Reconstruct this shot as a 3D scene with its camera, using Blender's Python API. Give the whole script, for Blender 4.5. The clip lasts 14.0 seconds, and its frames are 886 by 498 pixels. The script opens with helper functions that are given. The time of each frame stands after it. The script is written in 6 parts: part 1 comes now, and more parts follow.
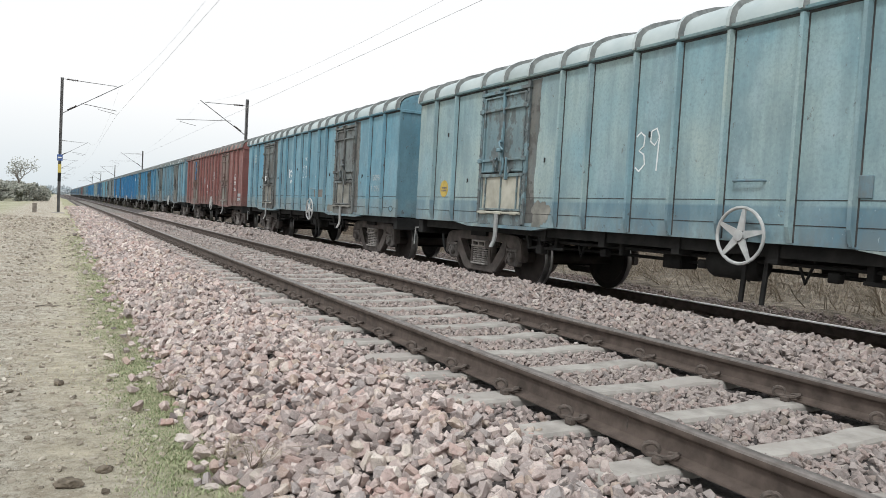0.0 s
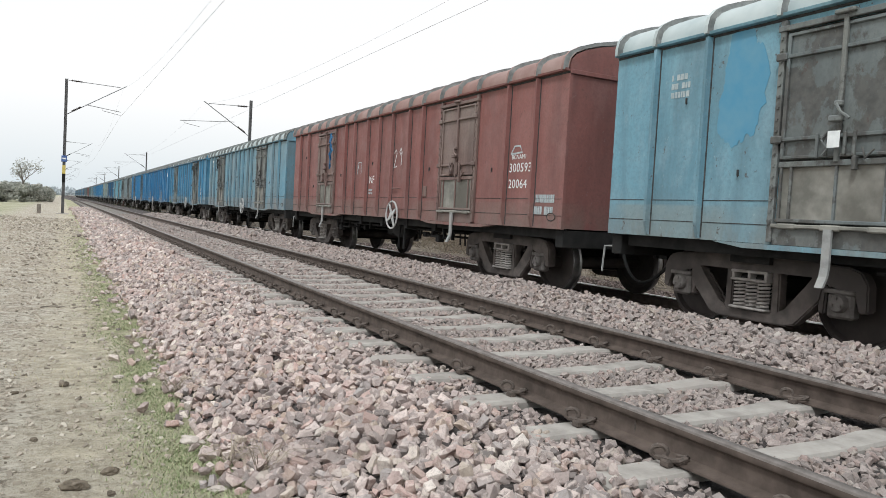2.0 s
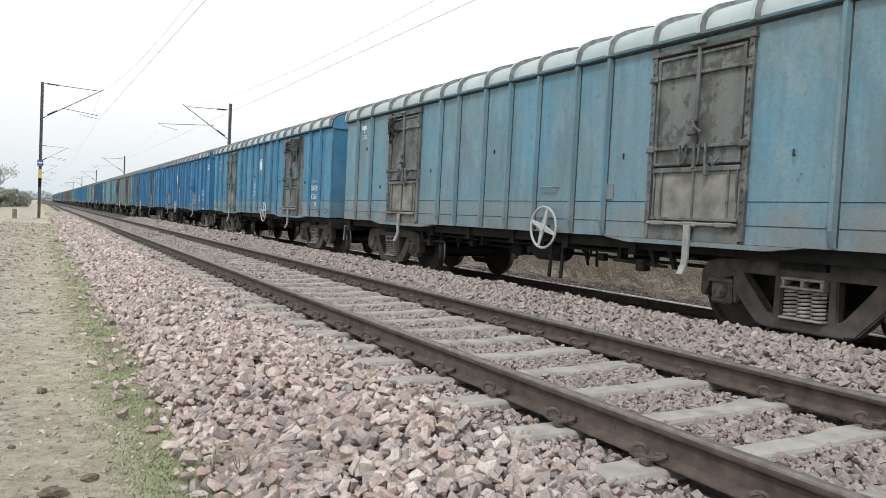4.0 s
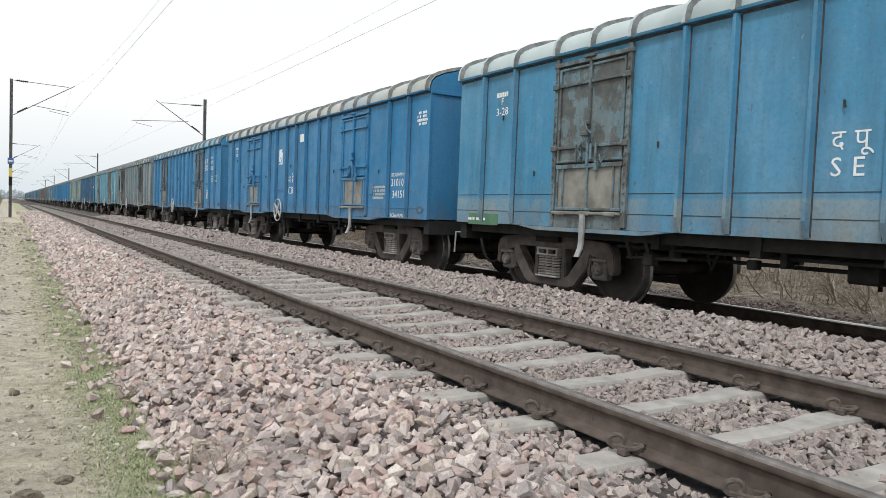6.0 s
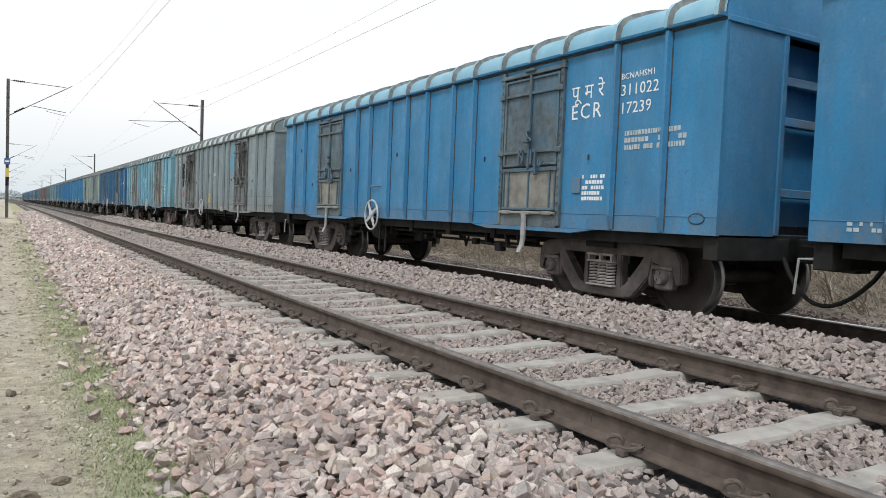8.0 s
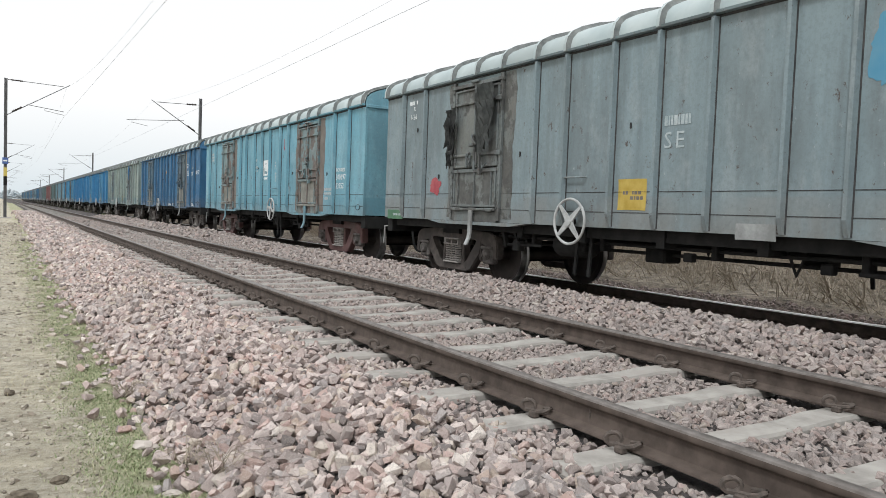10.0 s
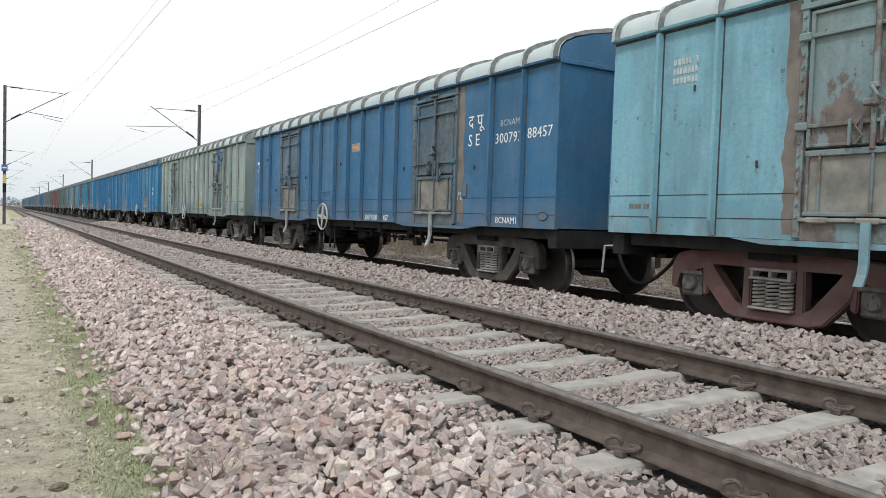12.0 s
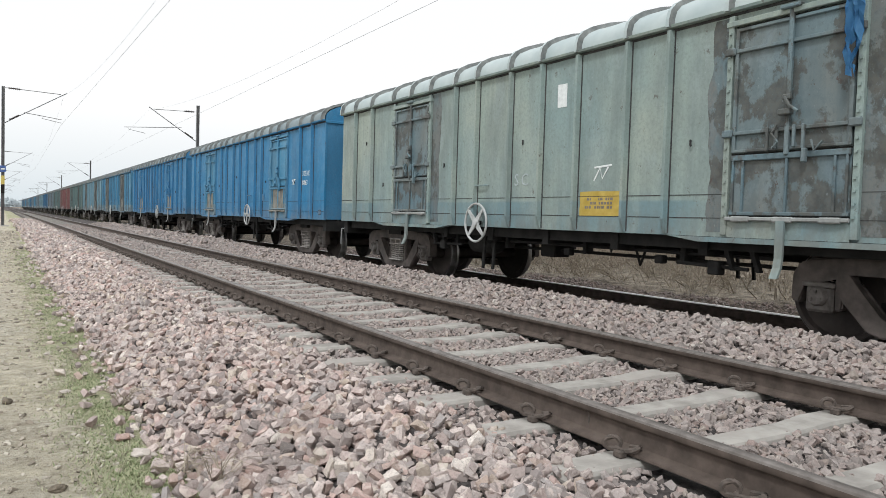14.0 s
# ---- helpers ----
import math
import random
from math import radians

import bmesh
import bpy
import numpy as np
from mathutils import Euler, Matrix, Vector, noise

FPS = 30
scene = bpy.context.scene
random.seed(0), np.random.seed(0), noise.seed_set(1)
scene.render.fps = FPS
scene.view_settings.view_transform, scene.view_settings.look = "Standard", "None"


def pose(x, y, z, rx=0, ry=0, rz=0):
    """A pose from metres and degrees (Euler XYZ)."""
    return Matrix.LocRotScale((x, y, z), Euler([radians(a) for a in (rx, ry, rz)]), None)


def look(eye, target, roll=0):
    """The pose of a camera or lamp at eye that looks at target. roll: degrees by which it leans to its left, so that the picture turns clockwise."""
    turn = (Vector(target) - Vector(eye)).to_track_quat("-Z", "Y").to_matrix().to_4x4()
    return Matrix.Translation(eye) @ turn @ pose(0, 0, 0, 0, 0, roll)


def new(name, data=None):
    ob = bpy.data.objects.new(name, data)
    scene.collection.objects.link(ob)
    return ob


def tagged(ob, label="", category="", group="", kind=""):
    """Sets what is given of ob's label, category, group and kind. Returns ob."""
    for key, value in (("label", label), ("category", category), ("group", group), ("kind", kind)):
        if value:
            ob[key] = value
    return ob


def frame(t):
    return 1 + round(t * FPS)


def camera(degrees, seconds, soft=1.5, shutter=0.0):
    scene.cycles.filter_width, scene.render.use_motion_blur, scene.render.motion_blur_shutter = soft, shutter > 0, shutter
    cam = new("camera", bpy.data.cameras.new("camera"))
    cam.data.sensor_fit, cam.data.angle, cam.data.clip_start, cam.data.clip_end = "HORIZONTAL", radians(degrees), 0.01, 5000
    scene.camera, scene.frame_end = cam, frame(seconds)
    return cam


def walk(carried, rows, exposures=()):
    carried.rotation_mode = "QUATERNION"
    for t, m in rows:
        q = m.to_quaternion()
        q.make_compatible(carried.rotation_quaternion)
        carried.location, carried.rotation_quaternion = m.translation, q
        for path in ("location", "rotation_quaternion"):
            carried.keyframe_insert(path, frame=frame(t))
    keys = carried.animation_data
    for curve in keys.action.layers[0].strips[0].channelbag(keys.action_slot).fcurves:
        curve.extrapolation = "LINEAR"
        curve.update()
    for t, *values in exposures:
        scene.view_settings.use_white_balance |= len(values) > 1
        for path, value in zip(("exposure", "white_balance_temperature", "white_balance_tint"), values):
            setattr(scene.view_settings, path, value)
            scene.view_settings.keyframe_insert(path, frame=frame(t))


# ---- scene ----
cam = camera(62.6, 14.0, soft=0.5)
PATH = [
    (0, (-2.588, -2.425, 0.91), (-1.65, -0.661, 0.817), 3.2),
    (0.5, (-2.593, -2.422, 0.914), (-1.655, -0.658, 0.818), 3.1),
    (1, (-2.585, -2.418, 0.91), (-1.636, -0.661, 0.813), 2.8),
    (1.5, (-2.588, -2.424, 0.912), (-1.638, -0.668, 0.809), 2.9),
    (2, (-2.596, -2.402, 0.911), (-1.666, -0.634, 0.82), 3.2),
    (2.5, (-2.605, -2.414, 0.912), (-1.676, -0.645, 0.829), 3.2),
    (5, (-2.593, -2.424, 0.911), (-1.592, -0.695, 0.822), 2.6),
    (5.5, (-2.588, -2.421, 0.91), (-1.584, -0.695, 0.814), 2.5),
    (6, (-2.587, -2.422, 0.911), (-1.563, -0.707, 0.817), 2.2),
    (6.5, (-2.581, -2.422, 0.91), (-1.545, -0.714, 0.808), 2.3),
    (7, (-2.581, -2.424, 0.908), (-1.54, -0.719, 0.812), 2.3),
    (7.5, (-2.589, -2.417, 0.91), (-1.558, -0.705, 0.819), 2.3),
    (10, (-2.585, -2.416, 0.906), (-1.552, -0.706, 0.81), 2.1),
    (10.5, (-2.581, -2.414, 0.907), (-1.555, -0.7, 0.81), 2.0),
    (11, (-2.579, -2.413, 0.905), (-1.548, -0.703, 0.81), 1.7),
    (11.5, (-2.579, -2.416, 0.904), (-1.545, -0.706, 0.814), 1.7),
    (12, (-2.581, -2.419, 0.905), (-1.547, -0.709, 0.822), 1.8),
    (12.5, (-2.586, -2.42, 0.908), (-1.551, -0.71, 0.833), 1.8),
    (13, (-2.59, -2.423, 0.906), (-1.563, -0.708, 0.834), 1.8),
    (13.5, (-2.586, -2.429, 0.907), (-1.557, -0.716, 0.834), 1.7),
    (14, (-2.582, -2.419, 0.907), (-1.545, -0.71, 0.825), 1.7),
]
walk(cam, [(t, look(eye, target, roll)) for t, eye, target, roll in PATH])

# ---- world, sun, exposure ----
world = bpy.data.worlds.new("overcast_sky")
scene.world = world
world.use_nodes = True
wt = world.node_tree
bg = wt.nodes["Background"]
sky = wt.nodes.new("ShaderNodeTexSky")
sky.sky_type, sky.sun_disc = "NISHITA", False
sky.sun_elevation, sky.sun_rotation = radians(48), radians(200)
sky.dust_density = 4.0
cover = wt.nodes.new("ShaderNodeMix")
cover.data_type = "RGBA"
cover.inputs[0].default_value = 0.9
height = wt.nodes.new("ShaderNodeSeparateXYZ")
wt.links.new(wt.nodes.new("ShaderNodeTexCoord").outputs["Generated"], height.inputs[0])
veil = wt.nodes.new("ShaderNodeValToRGB")
veil.color_ramp.elements[0].position, veil.color_ramp.elements[0].color = 0.0, (0.84, 0.93, 0.98, 1)
veil.color_ramp.elements[1].position, veil.color_ramp.elements[1].color = 0.12, (1.16, 1.165, 1.17, 1)
wt.links.new(height.outputs[2], veil.inputs[0])
bright = wt.nodes.new("ShaderNodeVectorMath")
bright.operation = "SCALE"
bright.inputs[3].default_value = 10.2
wt.links.new(veil.outputs[0], bright.inputs[0])
wt.links.new(bright.outputs[0], cover.inputs[7])
wt.links.new(sky.outputs[0], cover.inputs[6])
wt.links.new(cover.outputs[2], bg.inputs[0])
bg.inputs[1].default_value = 0.096
sun = new("sun", bpy.data.lights.new("sun", "SUN"))
sun.data.energy, sun.data.angle, sun.data.color = 2.15, radians(8), (0.905, 0.98, 1.0)
sun.matrix_world = look((-7, -5, 12), (0, 0, 0))
scene.view_settings.exposure = -0.06


# ---- materials ----
class Mat:
    """A small node builder round one Principled material."""

    def __init__(self, name, rough=0.8, metal=0.0, spec=0.5):
        self.m = bpy.data.materials.new(name)
        self.m.use_nodes = True
        self.t = self.m.node_tree
        self.p = self.t.nodes["Principled BSDF"]
        self.p.inputs["Roughness"].default_value = rough
        self.p.inputs["Metallic"].default_value = metal
        self.p.inputs["Specular IOR Level"].default_value = spec
        self.co = self.t.nodes.new("ShaderNodeTexCoord").outputs["Object"]

    def link(self, a, b):
        self.t.links.new(a, b)

    def shifted(self):
        """Object coordinates, moved by a random step for each object."""
        info = self.t.nodes.new("ShaderNodeObjectInfo")
        mul = self.t.nodes.new("ShaderNodeMath")
        mul.operation = "MULTIPLY"
        mul.inputs[1].default_value = 97.0
        self.link(info.outputs["Random"], mul.inputs[0])
        add = self.t.nodes.new("ShaderNodeVectorMath")
        add.operation = "ADD"
        self.link(self.co, add.inputs[0])
        self.link(mul.outputs[0], add.inputs[1])
        self.co = add.outputs[0]
        return self

    def noise(self, scale, detail=4.0, stretch=(1, 1, 1), rough=0.6):
        mp = self.t.nodes.new("ShaderNodeMapping")
        mp.inputs["Scale"].default_value = stretch
        self.link(self.co, mp.inputs[0])
        n = self.t.nodes.new("ShaderNodeTexNoise")
        n.inputs["Scale"].default_value = scale
        n.inputs["Detail"].default_value = detail
        n.inputs["Roughness"].default_value = rough
        self.link(mp.outputs[0], n.inputs["Vector"])
        return n.outputs["Fac"]

    def ramp(self, fac, *stops):
        r = self.t.nodes.new("ShaderNodeValToRGB")
        e = r.color_ramp.elements
        while len(e) < len(stops):
            e.new(0.5)
        for el, (pos, c) in zip(e, stops):
            el.position = pos
            el.color = (*c, 1) if isinstance(c, tuple) else (c, c, c, 1)
        self.link(fac, r.inputs[0])
        return r.outputs[0]

    def mix(self, fac, a, b, kind="MIX"):
        n = self.t.nodes.new("ShaderNodeMix")
        n.data_type, n.blend_type = "RGBA", kind
        for k, v in ((0, fac), (6, a), (7, b)):
            if isinstance(v, tuple):
                n.inputs[k].default_value = (*v, 1)
            elif isinstance(v, (int, float)):
                n.inputs[k].default_value = v
            else:
                self.link(v, n.inputs[k])
        return n.outputs[2]

    def island(self):
        return self.t.nodes.new("ShaderNodeNewGeometry").outputs["Random Per Island"]

    def axis(self, which):
        s = self.t.nodes.new("ShaderNodeSeparateXYZ")
        self.link(self.t.nodes.new("ShaderNodeTexCoord").outputs["Object"], s.inputs[0])
        return s.outputs[which]

    def span(self, value, a, b):
        n = self.t.nodes.new("ShaderNodeMapRange")
        n.inputs[1].default_value, n.inputs[2].default_value = a, b
        self.link(value, n.inputs[0])
        return n.outputs[0]

    def bump(self, fac, strength=0.3, dist=0.01):
        b = self.t.nodes.new("ShaderNodeBump")
        b.inputs["Strength"].default_value, b.inputs["Distance"].default_value = strength, dist
        self.link(fac, b.inputs["Height"])
        self.link(b.outputs[0], self.p.inputs["Normal"])

    def done(self, colour):
        if isinstance(colour, tuple):
            self.p.inputs["Base Color"].default_value = (*colour, 1)
        else:
            self.link(colour, self.p.inputs["Base Color"])
        return self.m


def tint(c, k, grey=0.0):
    g = sum(c) / 3
    return tuple(min(1.0, (x * (1 - grey) + g * grey) * k) for x in c)


def paint(name, c, wear=0.5, rust=0.5, low=None, high=None, bare=None):
    """Old wagon paint: sun-faded clouds, rain streaks, dirt, scratches, rust specks. low, high, bare: colours of the lower panels, of faded areas and of rubbed patches."""
    m = Mat(name, 0.6, 0.0, 0.4).shifted()
    base = m.mix(m.ramp(m.noise(0.42, 4), (0.38, 0.0), (0.62, 1.0)), tint(c, 1.1), high or tint(c, 1.3, 0.15 * wear + 0.08))
    base = m.mix(m.ramp(m.noise(0.9, 5, (1, 1.6, 0.55)), (0.46, 0.0), (0.62, 0.75 * wear)), base, tint(c, 0.74, 0.2))
    streak = m.ramp(m.noise(2.2, 6, (1, 2.4, 0.2), 0.65), (0.47, 0.0), (0.66, 0.45 * wear))
    base = m.mix(streak, base, tint(c, 0.58, 0.2))
    drip = m.ramp(m.noise(3.4, 5, (1, 2.4, 0.14), 0.6), (0.52, 0.0), (0.70, 0.22 * wear))
    base = m.mix(drip, base, tint(c, 0.5, 0.25))
    pale = m.ramp(m.noise(1.9, 7, (1, 1.2, 0.6), 0.72), (0.52, 0.0), (0.64, 0.5 * wear))
    base = m.mix(pale, base, tint(c, 1.4, 0.4))
    if low:
        part_ = m.ramp(m.span(m.axis(2), 1.62, 1.15), (0.0, 0.0), (0.5, 0.15), (0.56, 0.85))
        base = m.mix(m.mix(1.0, part_, m.ramp(m.noise(1.1, 5, (1, 1, 0.5)), (0.40, 0.1), (0.58, 1.0)), "MULTIPLY"), base, low)
    grime = m.ramp(m.span(m.axis(2), 1.35, 0.93), (0.0, 0.0), (1.0, 0.55))
    base = m.mix(m.mix(1.0, grime, m.ramp(m.noise(2.6, 6, (1, 1.5, 0.6), 0.7), (0.40, 0.0), (0.56, 1.0)), "MULTIPLY"), base, (0.17, 0.15, 0.13))
    if bare:
        rub = m.ramp(m.noise(2.3, 8, (1, 1, 0.75), 0.68), (0.485, 0.0), (0.525, 0.85))
        base = m.mix(rub, base, m.mix(m.ramp(m.noise(9, 6), (0.4, 0.0), (0.6, 1.0)), bare, tint(bare, 1.7)))
    grain = m.noise(26, 6, (1, 1, 1), 0.75)
    base = m.mix(m.ramp(grain, (0.36, 0.35), (0.54, 0.0)), base, tint(c, 0.6, 0.35))
    spot = m.ramp(m.noise(7.5, 8, (1, 1, 0.7), 0.78), (0.615, 0.0), (0.65, rust))
    base = m.mix(spot, base, (0.085, 0.06, 0.05))
    chip = m.ramp(m.noise(13, 6, (1, 1.4, 0.8), 0.8), (0.64, 0.0), (0.67, 0.6 * wear))
    base = m.mix(chip, base, tint(c, 1.75, 0.7))
    m.link(m.ramp(m.noise(4, 4), (0.3, 0.45), (0.7, 0.75)), m.p.inputs["Roughness"])
    m.bump(m.noise(1.3, 3), 0.5, 0.03)
    return m.done(base)


def speckled(name, a, b, scale=8.0, rough=0.85, metal=0.0, bump=0.3, dist=0.006, c=None, spec=0.4):
    m = Mat(name, rough, metal, spec).shifted()
    col = m.mix(m.ramp(m.noise(scale, 6), (0.35, 0.0), (0.66, 1.0)), a, b)
    if c:
        col = m.mix(m.ramp(m.noise(scale * 0.23, 4), (0.52, 0.0), (0.66, 0.85)), col, c)
    m.bump(m.noise(scale * 5, 5), bump, dist)
    return m.done(col)


def stone_material():
    m = Mat("ballast_stone", 0.92, 0.0, 0.25)
    info = m.t.nodes.new("ShaderNodeObjectInfo").outputs["Random"]
    both = m.t.nodes.new("ShaderNodeMath")
    both.operation = "ADD"
    m.link(m.island(), both.inputs[0])
    m.link(info, both.inputs[1])
    pick = m.t.nodes.new("ShaderNodeMath")
    pick.operation = "FRACT"
    m.link(both.outputs[0], pick.inputs[0])
    col = m.ramp(pick.outputs[0], (0.0, (0.17, 0.147, 0.14)), (0.2, (0.55, 0.435, 0.40)), (0.36, (0.27, 0.23, 0.22)),
                 (0.52, (0.66, 0.55, 0.51)), (0.66, (0.34, 0.31, 0.30)), (0.8, (0.53, 0.37, 0.33)),
                 (0.92, (0.45, 0.37, 0.30)), (1.0, (0.82, 0.74, 0.68)))
    col = m.mix(m.ramp(m.noise(60, 7, (1, 1, 1), 0.8), (0.36, 0.65), (0.52, 0.0)), col, (0.22, 0.175, 0.16))
    col = m.mix(m.ramp(m.noise(22, 5), (0.53, 0.0), (0.6, 0.6)), col, (0.66, 0.56, 0.51))
    # greyer stretches
    rail = m.ramp(m.noise(0.7, 4), (0.46, 0.0), (0.66, 0.25))
    col = m.mix(rail, col, (0.42, 0.395, 0.375))
    # oil, rust and brake dust between and beside the rails
    where = m.t.nodes.new("ShaderNodeSeparateXYZ")
    m.link(m.t.nodes.new("ShaderNodeNewGeometry").outputs["Position"], where.inputs[0])
    dust = m.ramp(m.span(where.outputs[0], -1.0, 4.0), (0.06, 0.0), (0.2, 0.55), (0.58, 0.62), (0.72, 0.5))
    col = m.mix(dust, col, (0.235, 0.205, 0.19))
    m.bump(m.noise(55, 7, (1, 1, 1), 0.7), 0.8, 0.012)
    return m.done(col)


def ground_material():
    m = Mat("dirt_and_grass", 0.96, 0.0, 0.15)
    x = m.axis(0)
    wob = m.noise(0.6, 4)
    shift = m.t.nodes.new("ShaderNodeMath")
    shift.operation = "MULTIPLY_ADD"
    shift.inputs[1].default_value = 1.1
    m.link(wob, shift.inputs[0])
    m.link(x, shift.inputs[2])
    xs = m.span(shift.outputs[0], -12.0, 12.0)

    def at(v):
        return (v + 0.55 + 12.0) / 24.0

    fine = m.noise(14, 7, (1, 1, 1), 0.75)
    gravel = m.ramp(fine, (0.37, (0.125, 0.105, 0.08)), (0.48, (0.43, 0.39, 0.325)), (0.64, (0.64, 0.60, 0.52)))
    dry = m.ramp(m.noise(6, 6, (1, 1, 1), 0.7), (0.36, (0.33, 0.29, 0.21)), (0.64, (0.64, 0.58, 0.45)))
    green = m.ramp(m.noise(9, 6), (0.3, (0.20, 0.22, 0.11)), (0.7, (0.42, 0.41, 0.26)))
    field = m.ramp(m.noise(0.35, 6), (0.35, (0.27, 0.275, 0.175)), (0.65, (0.44, 0.42, 0.31)))
    scrub = m.ramp(m.noise(5, 7), (0.36, (0.085, 0.072, 0.058)), (0.62, (0.30, 0.255, 0.205)))
    gravel = m.mix(m.ramp(m.noise(1.7, 6, (1, 1, 1), 0.65), (0.44, 0.0), (0.6, 0.65)), gravel, m.ramp(m.noise(20, 6, (1, 1, 1), 0.7), (0.36, (0.17, 0.135, 0.10)), (0.62, (0.50, 0.43, 0.34))))
    col = m.mix(m.ramp(xs, (at(-5.8), 1.0), (at(-4.6), 0.0)), gravel, field)
    col = m.mix(m.mix(1.0, m.ramp(xs, (at(-2.95), 0.0), (at(-2.4), 0.85)), m.ramp(m.noise(2.5, 5), (0.3, 0.45), (0.6, 1.0)), "MULTIPLY"), col, dry)
    col = m.mix(m.mix(1.0, m.ramp(xs, (at(-2.2), 0.0), (at(-1.98), 0.95)), m.ramp(m.noise(3, 5), (0.36, 0.2), (0.56, 1.0)), "MULTIPLY"), col, green)
    col = m.mix(m.ramp(xs, (at(5.5), 0.0), (at(6.5), 1.0)), col, scrub)
    col = m.mix(m.ramp(m.noise(38, 7, (1, 1, 1), 0.8), (0.36, 0.45), (0.44, 0.0)), col, (0.16, 0.135, 0.11))
    col = m.mix(m.ramp(m.noise(52, 6, (1, 1, 1), 0.8), (0.56, 0.0), (0.64, 0.6)), col, (0.58, 0.54, 0.47))
    m.bump(m.noise(30, 7, (1, 1, 1), 0.75), 0.9, 0.04)
    return m.done(col)


STONE = stone_material()
GROUND = ground_material()
# Sheet under the stones, coloured dark to paint shade into their gaps.
BED = speckled("ballast_fines_gap_shade", (0.045, 0.039, 0.037), (0.14, 0.12, 0.115), 24, 0.95, 0, 0.9, 0.03)
CONCRETE = speckled("old_concrete", (0.25, 0.23, 0.21), (0.40, 0.375, 0.345), 5, 0.9, 0, 0.4, 0.004, (0.33, 0.30, 0.275))
RAIL_SIDE = speckled("rail_brown_rust", (0.062, 0.046, 0.038), (0.118, 0.09, 0.075), 9, 0.78, 0.1, 0.25, 0.003)
RAIL_DULL = speckled("rail_dull_top", (0.15, 0.132, 0.12), (0.25, 0.225, 0.21), 14, 0.5, 0.5, 0.1, 0.002)
RAIL_BRIGHT = speckled("rail_polished_top", (0.74, 0.73, 0.72), (0.84, 0.83, 0.82), 6, 0.3, 0.9, 0.05, 0.001)
CLIP = speckled("clip_iron", (0.07, 0.058, 0.05), (0.14, 0.11, 0.095), 30, 0.75, 0.2)
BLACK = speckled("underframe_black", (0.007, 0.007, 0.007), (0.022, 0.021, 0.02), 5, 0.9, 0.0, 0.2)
BOGIE = speckled("bogie_brown_dust", (0.055, 0.047, 0.043), (0.12, 0.10, 0.09), 5, 0.8, 0.0, 0.3, 0.004, (0.05, 0.043, 0.04))
BOGIE_RED = speckled("bogie_red_oxide", (0.10, 0.048, 0.046), (0.155, 0.09, 0.085), 4, 0.8, 0.0, 0.3, 0.004, (0.12, 0.10, 0.09))
SPRING = speckled("spring_grey", (0.22, 0.20, 0.185), (0.36, 0.335, 0.315), 12, 0.75, 0.1)
BOXIRON = speckled("axle_box_iron", (0.085, 0.076, 0.07), (0.17, 0.155, 0.145), 9, 0.8, 0.1, 0.3)
WHEEL = speckled("wheel_disc_rust", (0.038, 0.032, 0.03), (0.075, 0.062, 0.056), 3, 0.8, 0.1, 0.2)
TREAD = speckled("wheel_tread_steel", (0.16, 0.155, 0.15), (0.30, 0.295, 0.29), 5, 0.4, 0.9, 0.05)
WHEELPAINT = speckled("handwheel_grey", (0.34, 0.345, 0.34), (0.52, 0.525, 0.52), 7, 0.6, 0.0, 0.2, 0.002, (0.33, 0.31, 0.29))
LEVER = speckled("lever_grey", (0.21, 0.215, 0.21), (0.36, 0.365, 0.36), 7, 0.6, 0.0, 0.2, 0.002, (0.33, 0.31, 0.29))
WHITE = speckled("white_stencil", (0.66, 0.68, 0.68), (0.80, 0.82, 0.82), 16, 0.7, 0, 0.1)
FAINT = speckled("faded_stencil", (0.31, 0.37, 0.39), (0.48, 0.52, 0.53), 16, 0.7, 0, 0.1)
YELLOW = speckled("yellow_label", (0.42, 0.29, 0.05), (0.54, 0.39, 0.10), 7, 0.7, 0, 0.1)
ORANGE = speckled("orange_print", (0.6, 0.2, 0.05), (0.7, 0.3, 0.1), 7, 0.7, 0, 0.1)
REDMARK = speckled("red_mark", (0.34, 0.06, 0.075), (0.44, 0.11, 0.12), 7, 0.7, 0, 0.1)
# Dark lines: painted shade by ribs, gutters and door gaps; grime on seams.
DARKLINE = speckled("dark_line_shade_and_grime", (0.03, 0.032, 0.034), (0.075, 0.07, 0.068), 9, 0.9, 0, 0.3)
ROOFRIBSHADE = speckled("roof_rib_shade", (0.13, 0.14, 0.14), (0.26, 0.27, 0.265), 7, 0.9, 0, 0.3)
BLUEPATCH = speckled("blue_touch_up", (0.075, 0.26, 0.40), (0.12, 0.29, 0.40), 3.5, 0.6, 0, 0.1)
GREENPATCH = speckled("green_touch_up", (0.06, 0.15, 0.09), (0.10, 0.21, 0.12), 4, 0.6, 0, 0.1)
BROWNPATCH = speckled("brown_primer", (0.135, 0.115, 0.10), (0.215, 0.19, 0.17), 3, 0.7, 0, 0.15)
CLOTH = speckled("black_torn_sheet", (0.025, 0.026, 0.026), (0.065, 0.066, 0.064), 6, 0.7, 0, 0.4)
GREYCLOTH = speckled("grey_torn_sheet", (0.06, 0.064, 0.062), (0.125, 0.13, 0.125), 6, 0.8, 0, 0.4)
BLUECLOTH = speckled("blue_sheet", (0.05, 0.20, 0.42), (0.09, 0.28, 0.52), 8, 0.6, 0, 0.4)
CREAM = speckled("door_bare_cream", (0.34, 0.325, 0.27), (0.50, 0.48, 0.41), 3.0, 0.75, 0.0, 0.25, 0.006, (0.22, 0.21, 0.18))
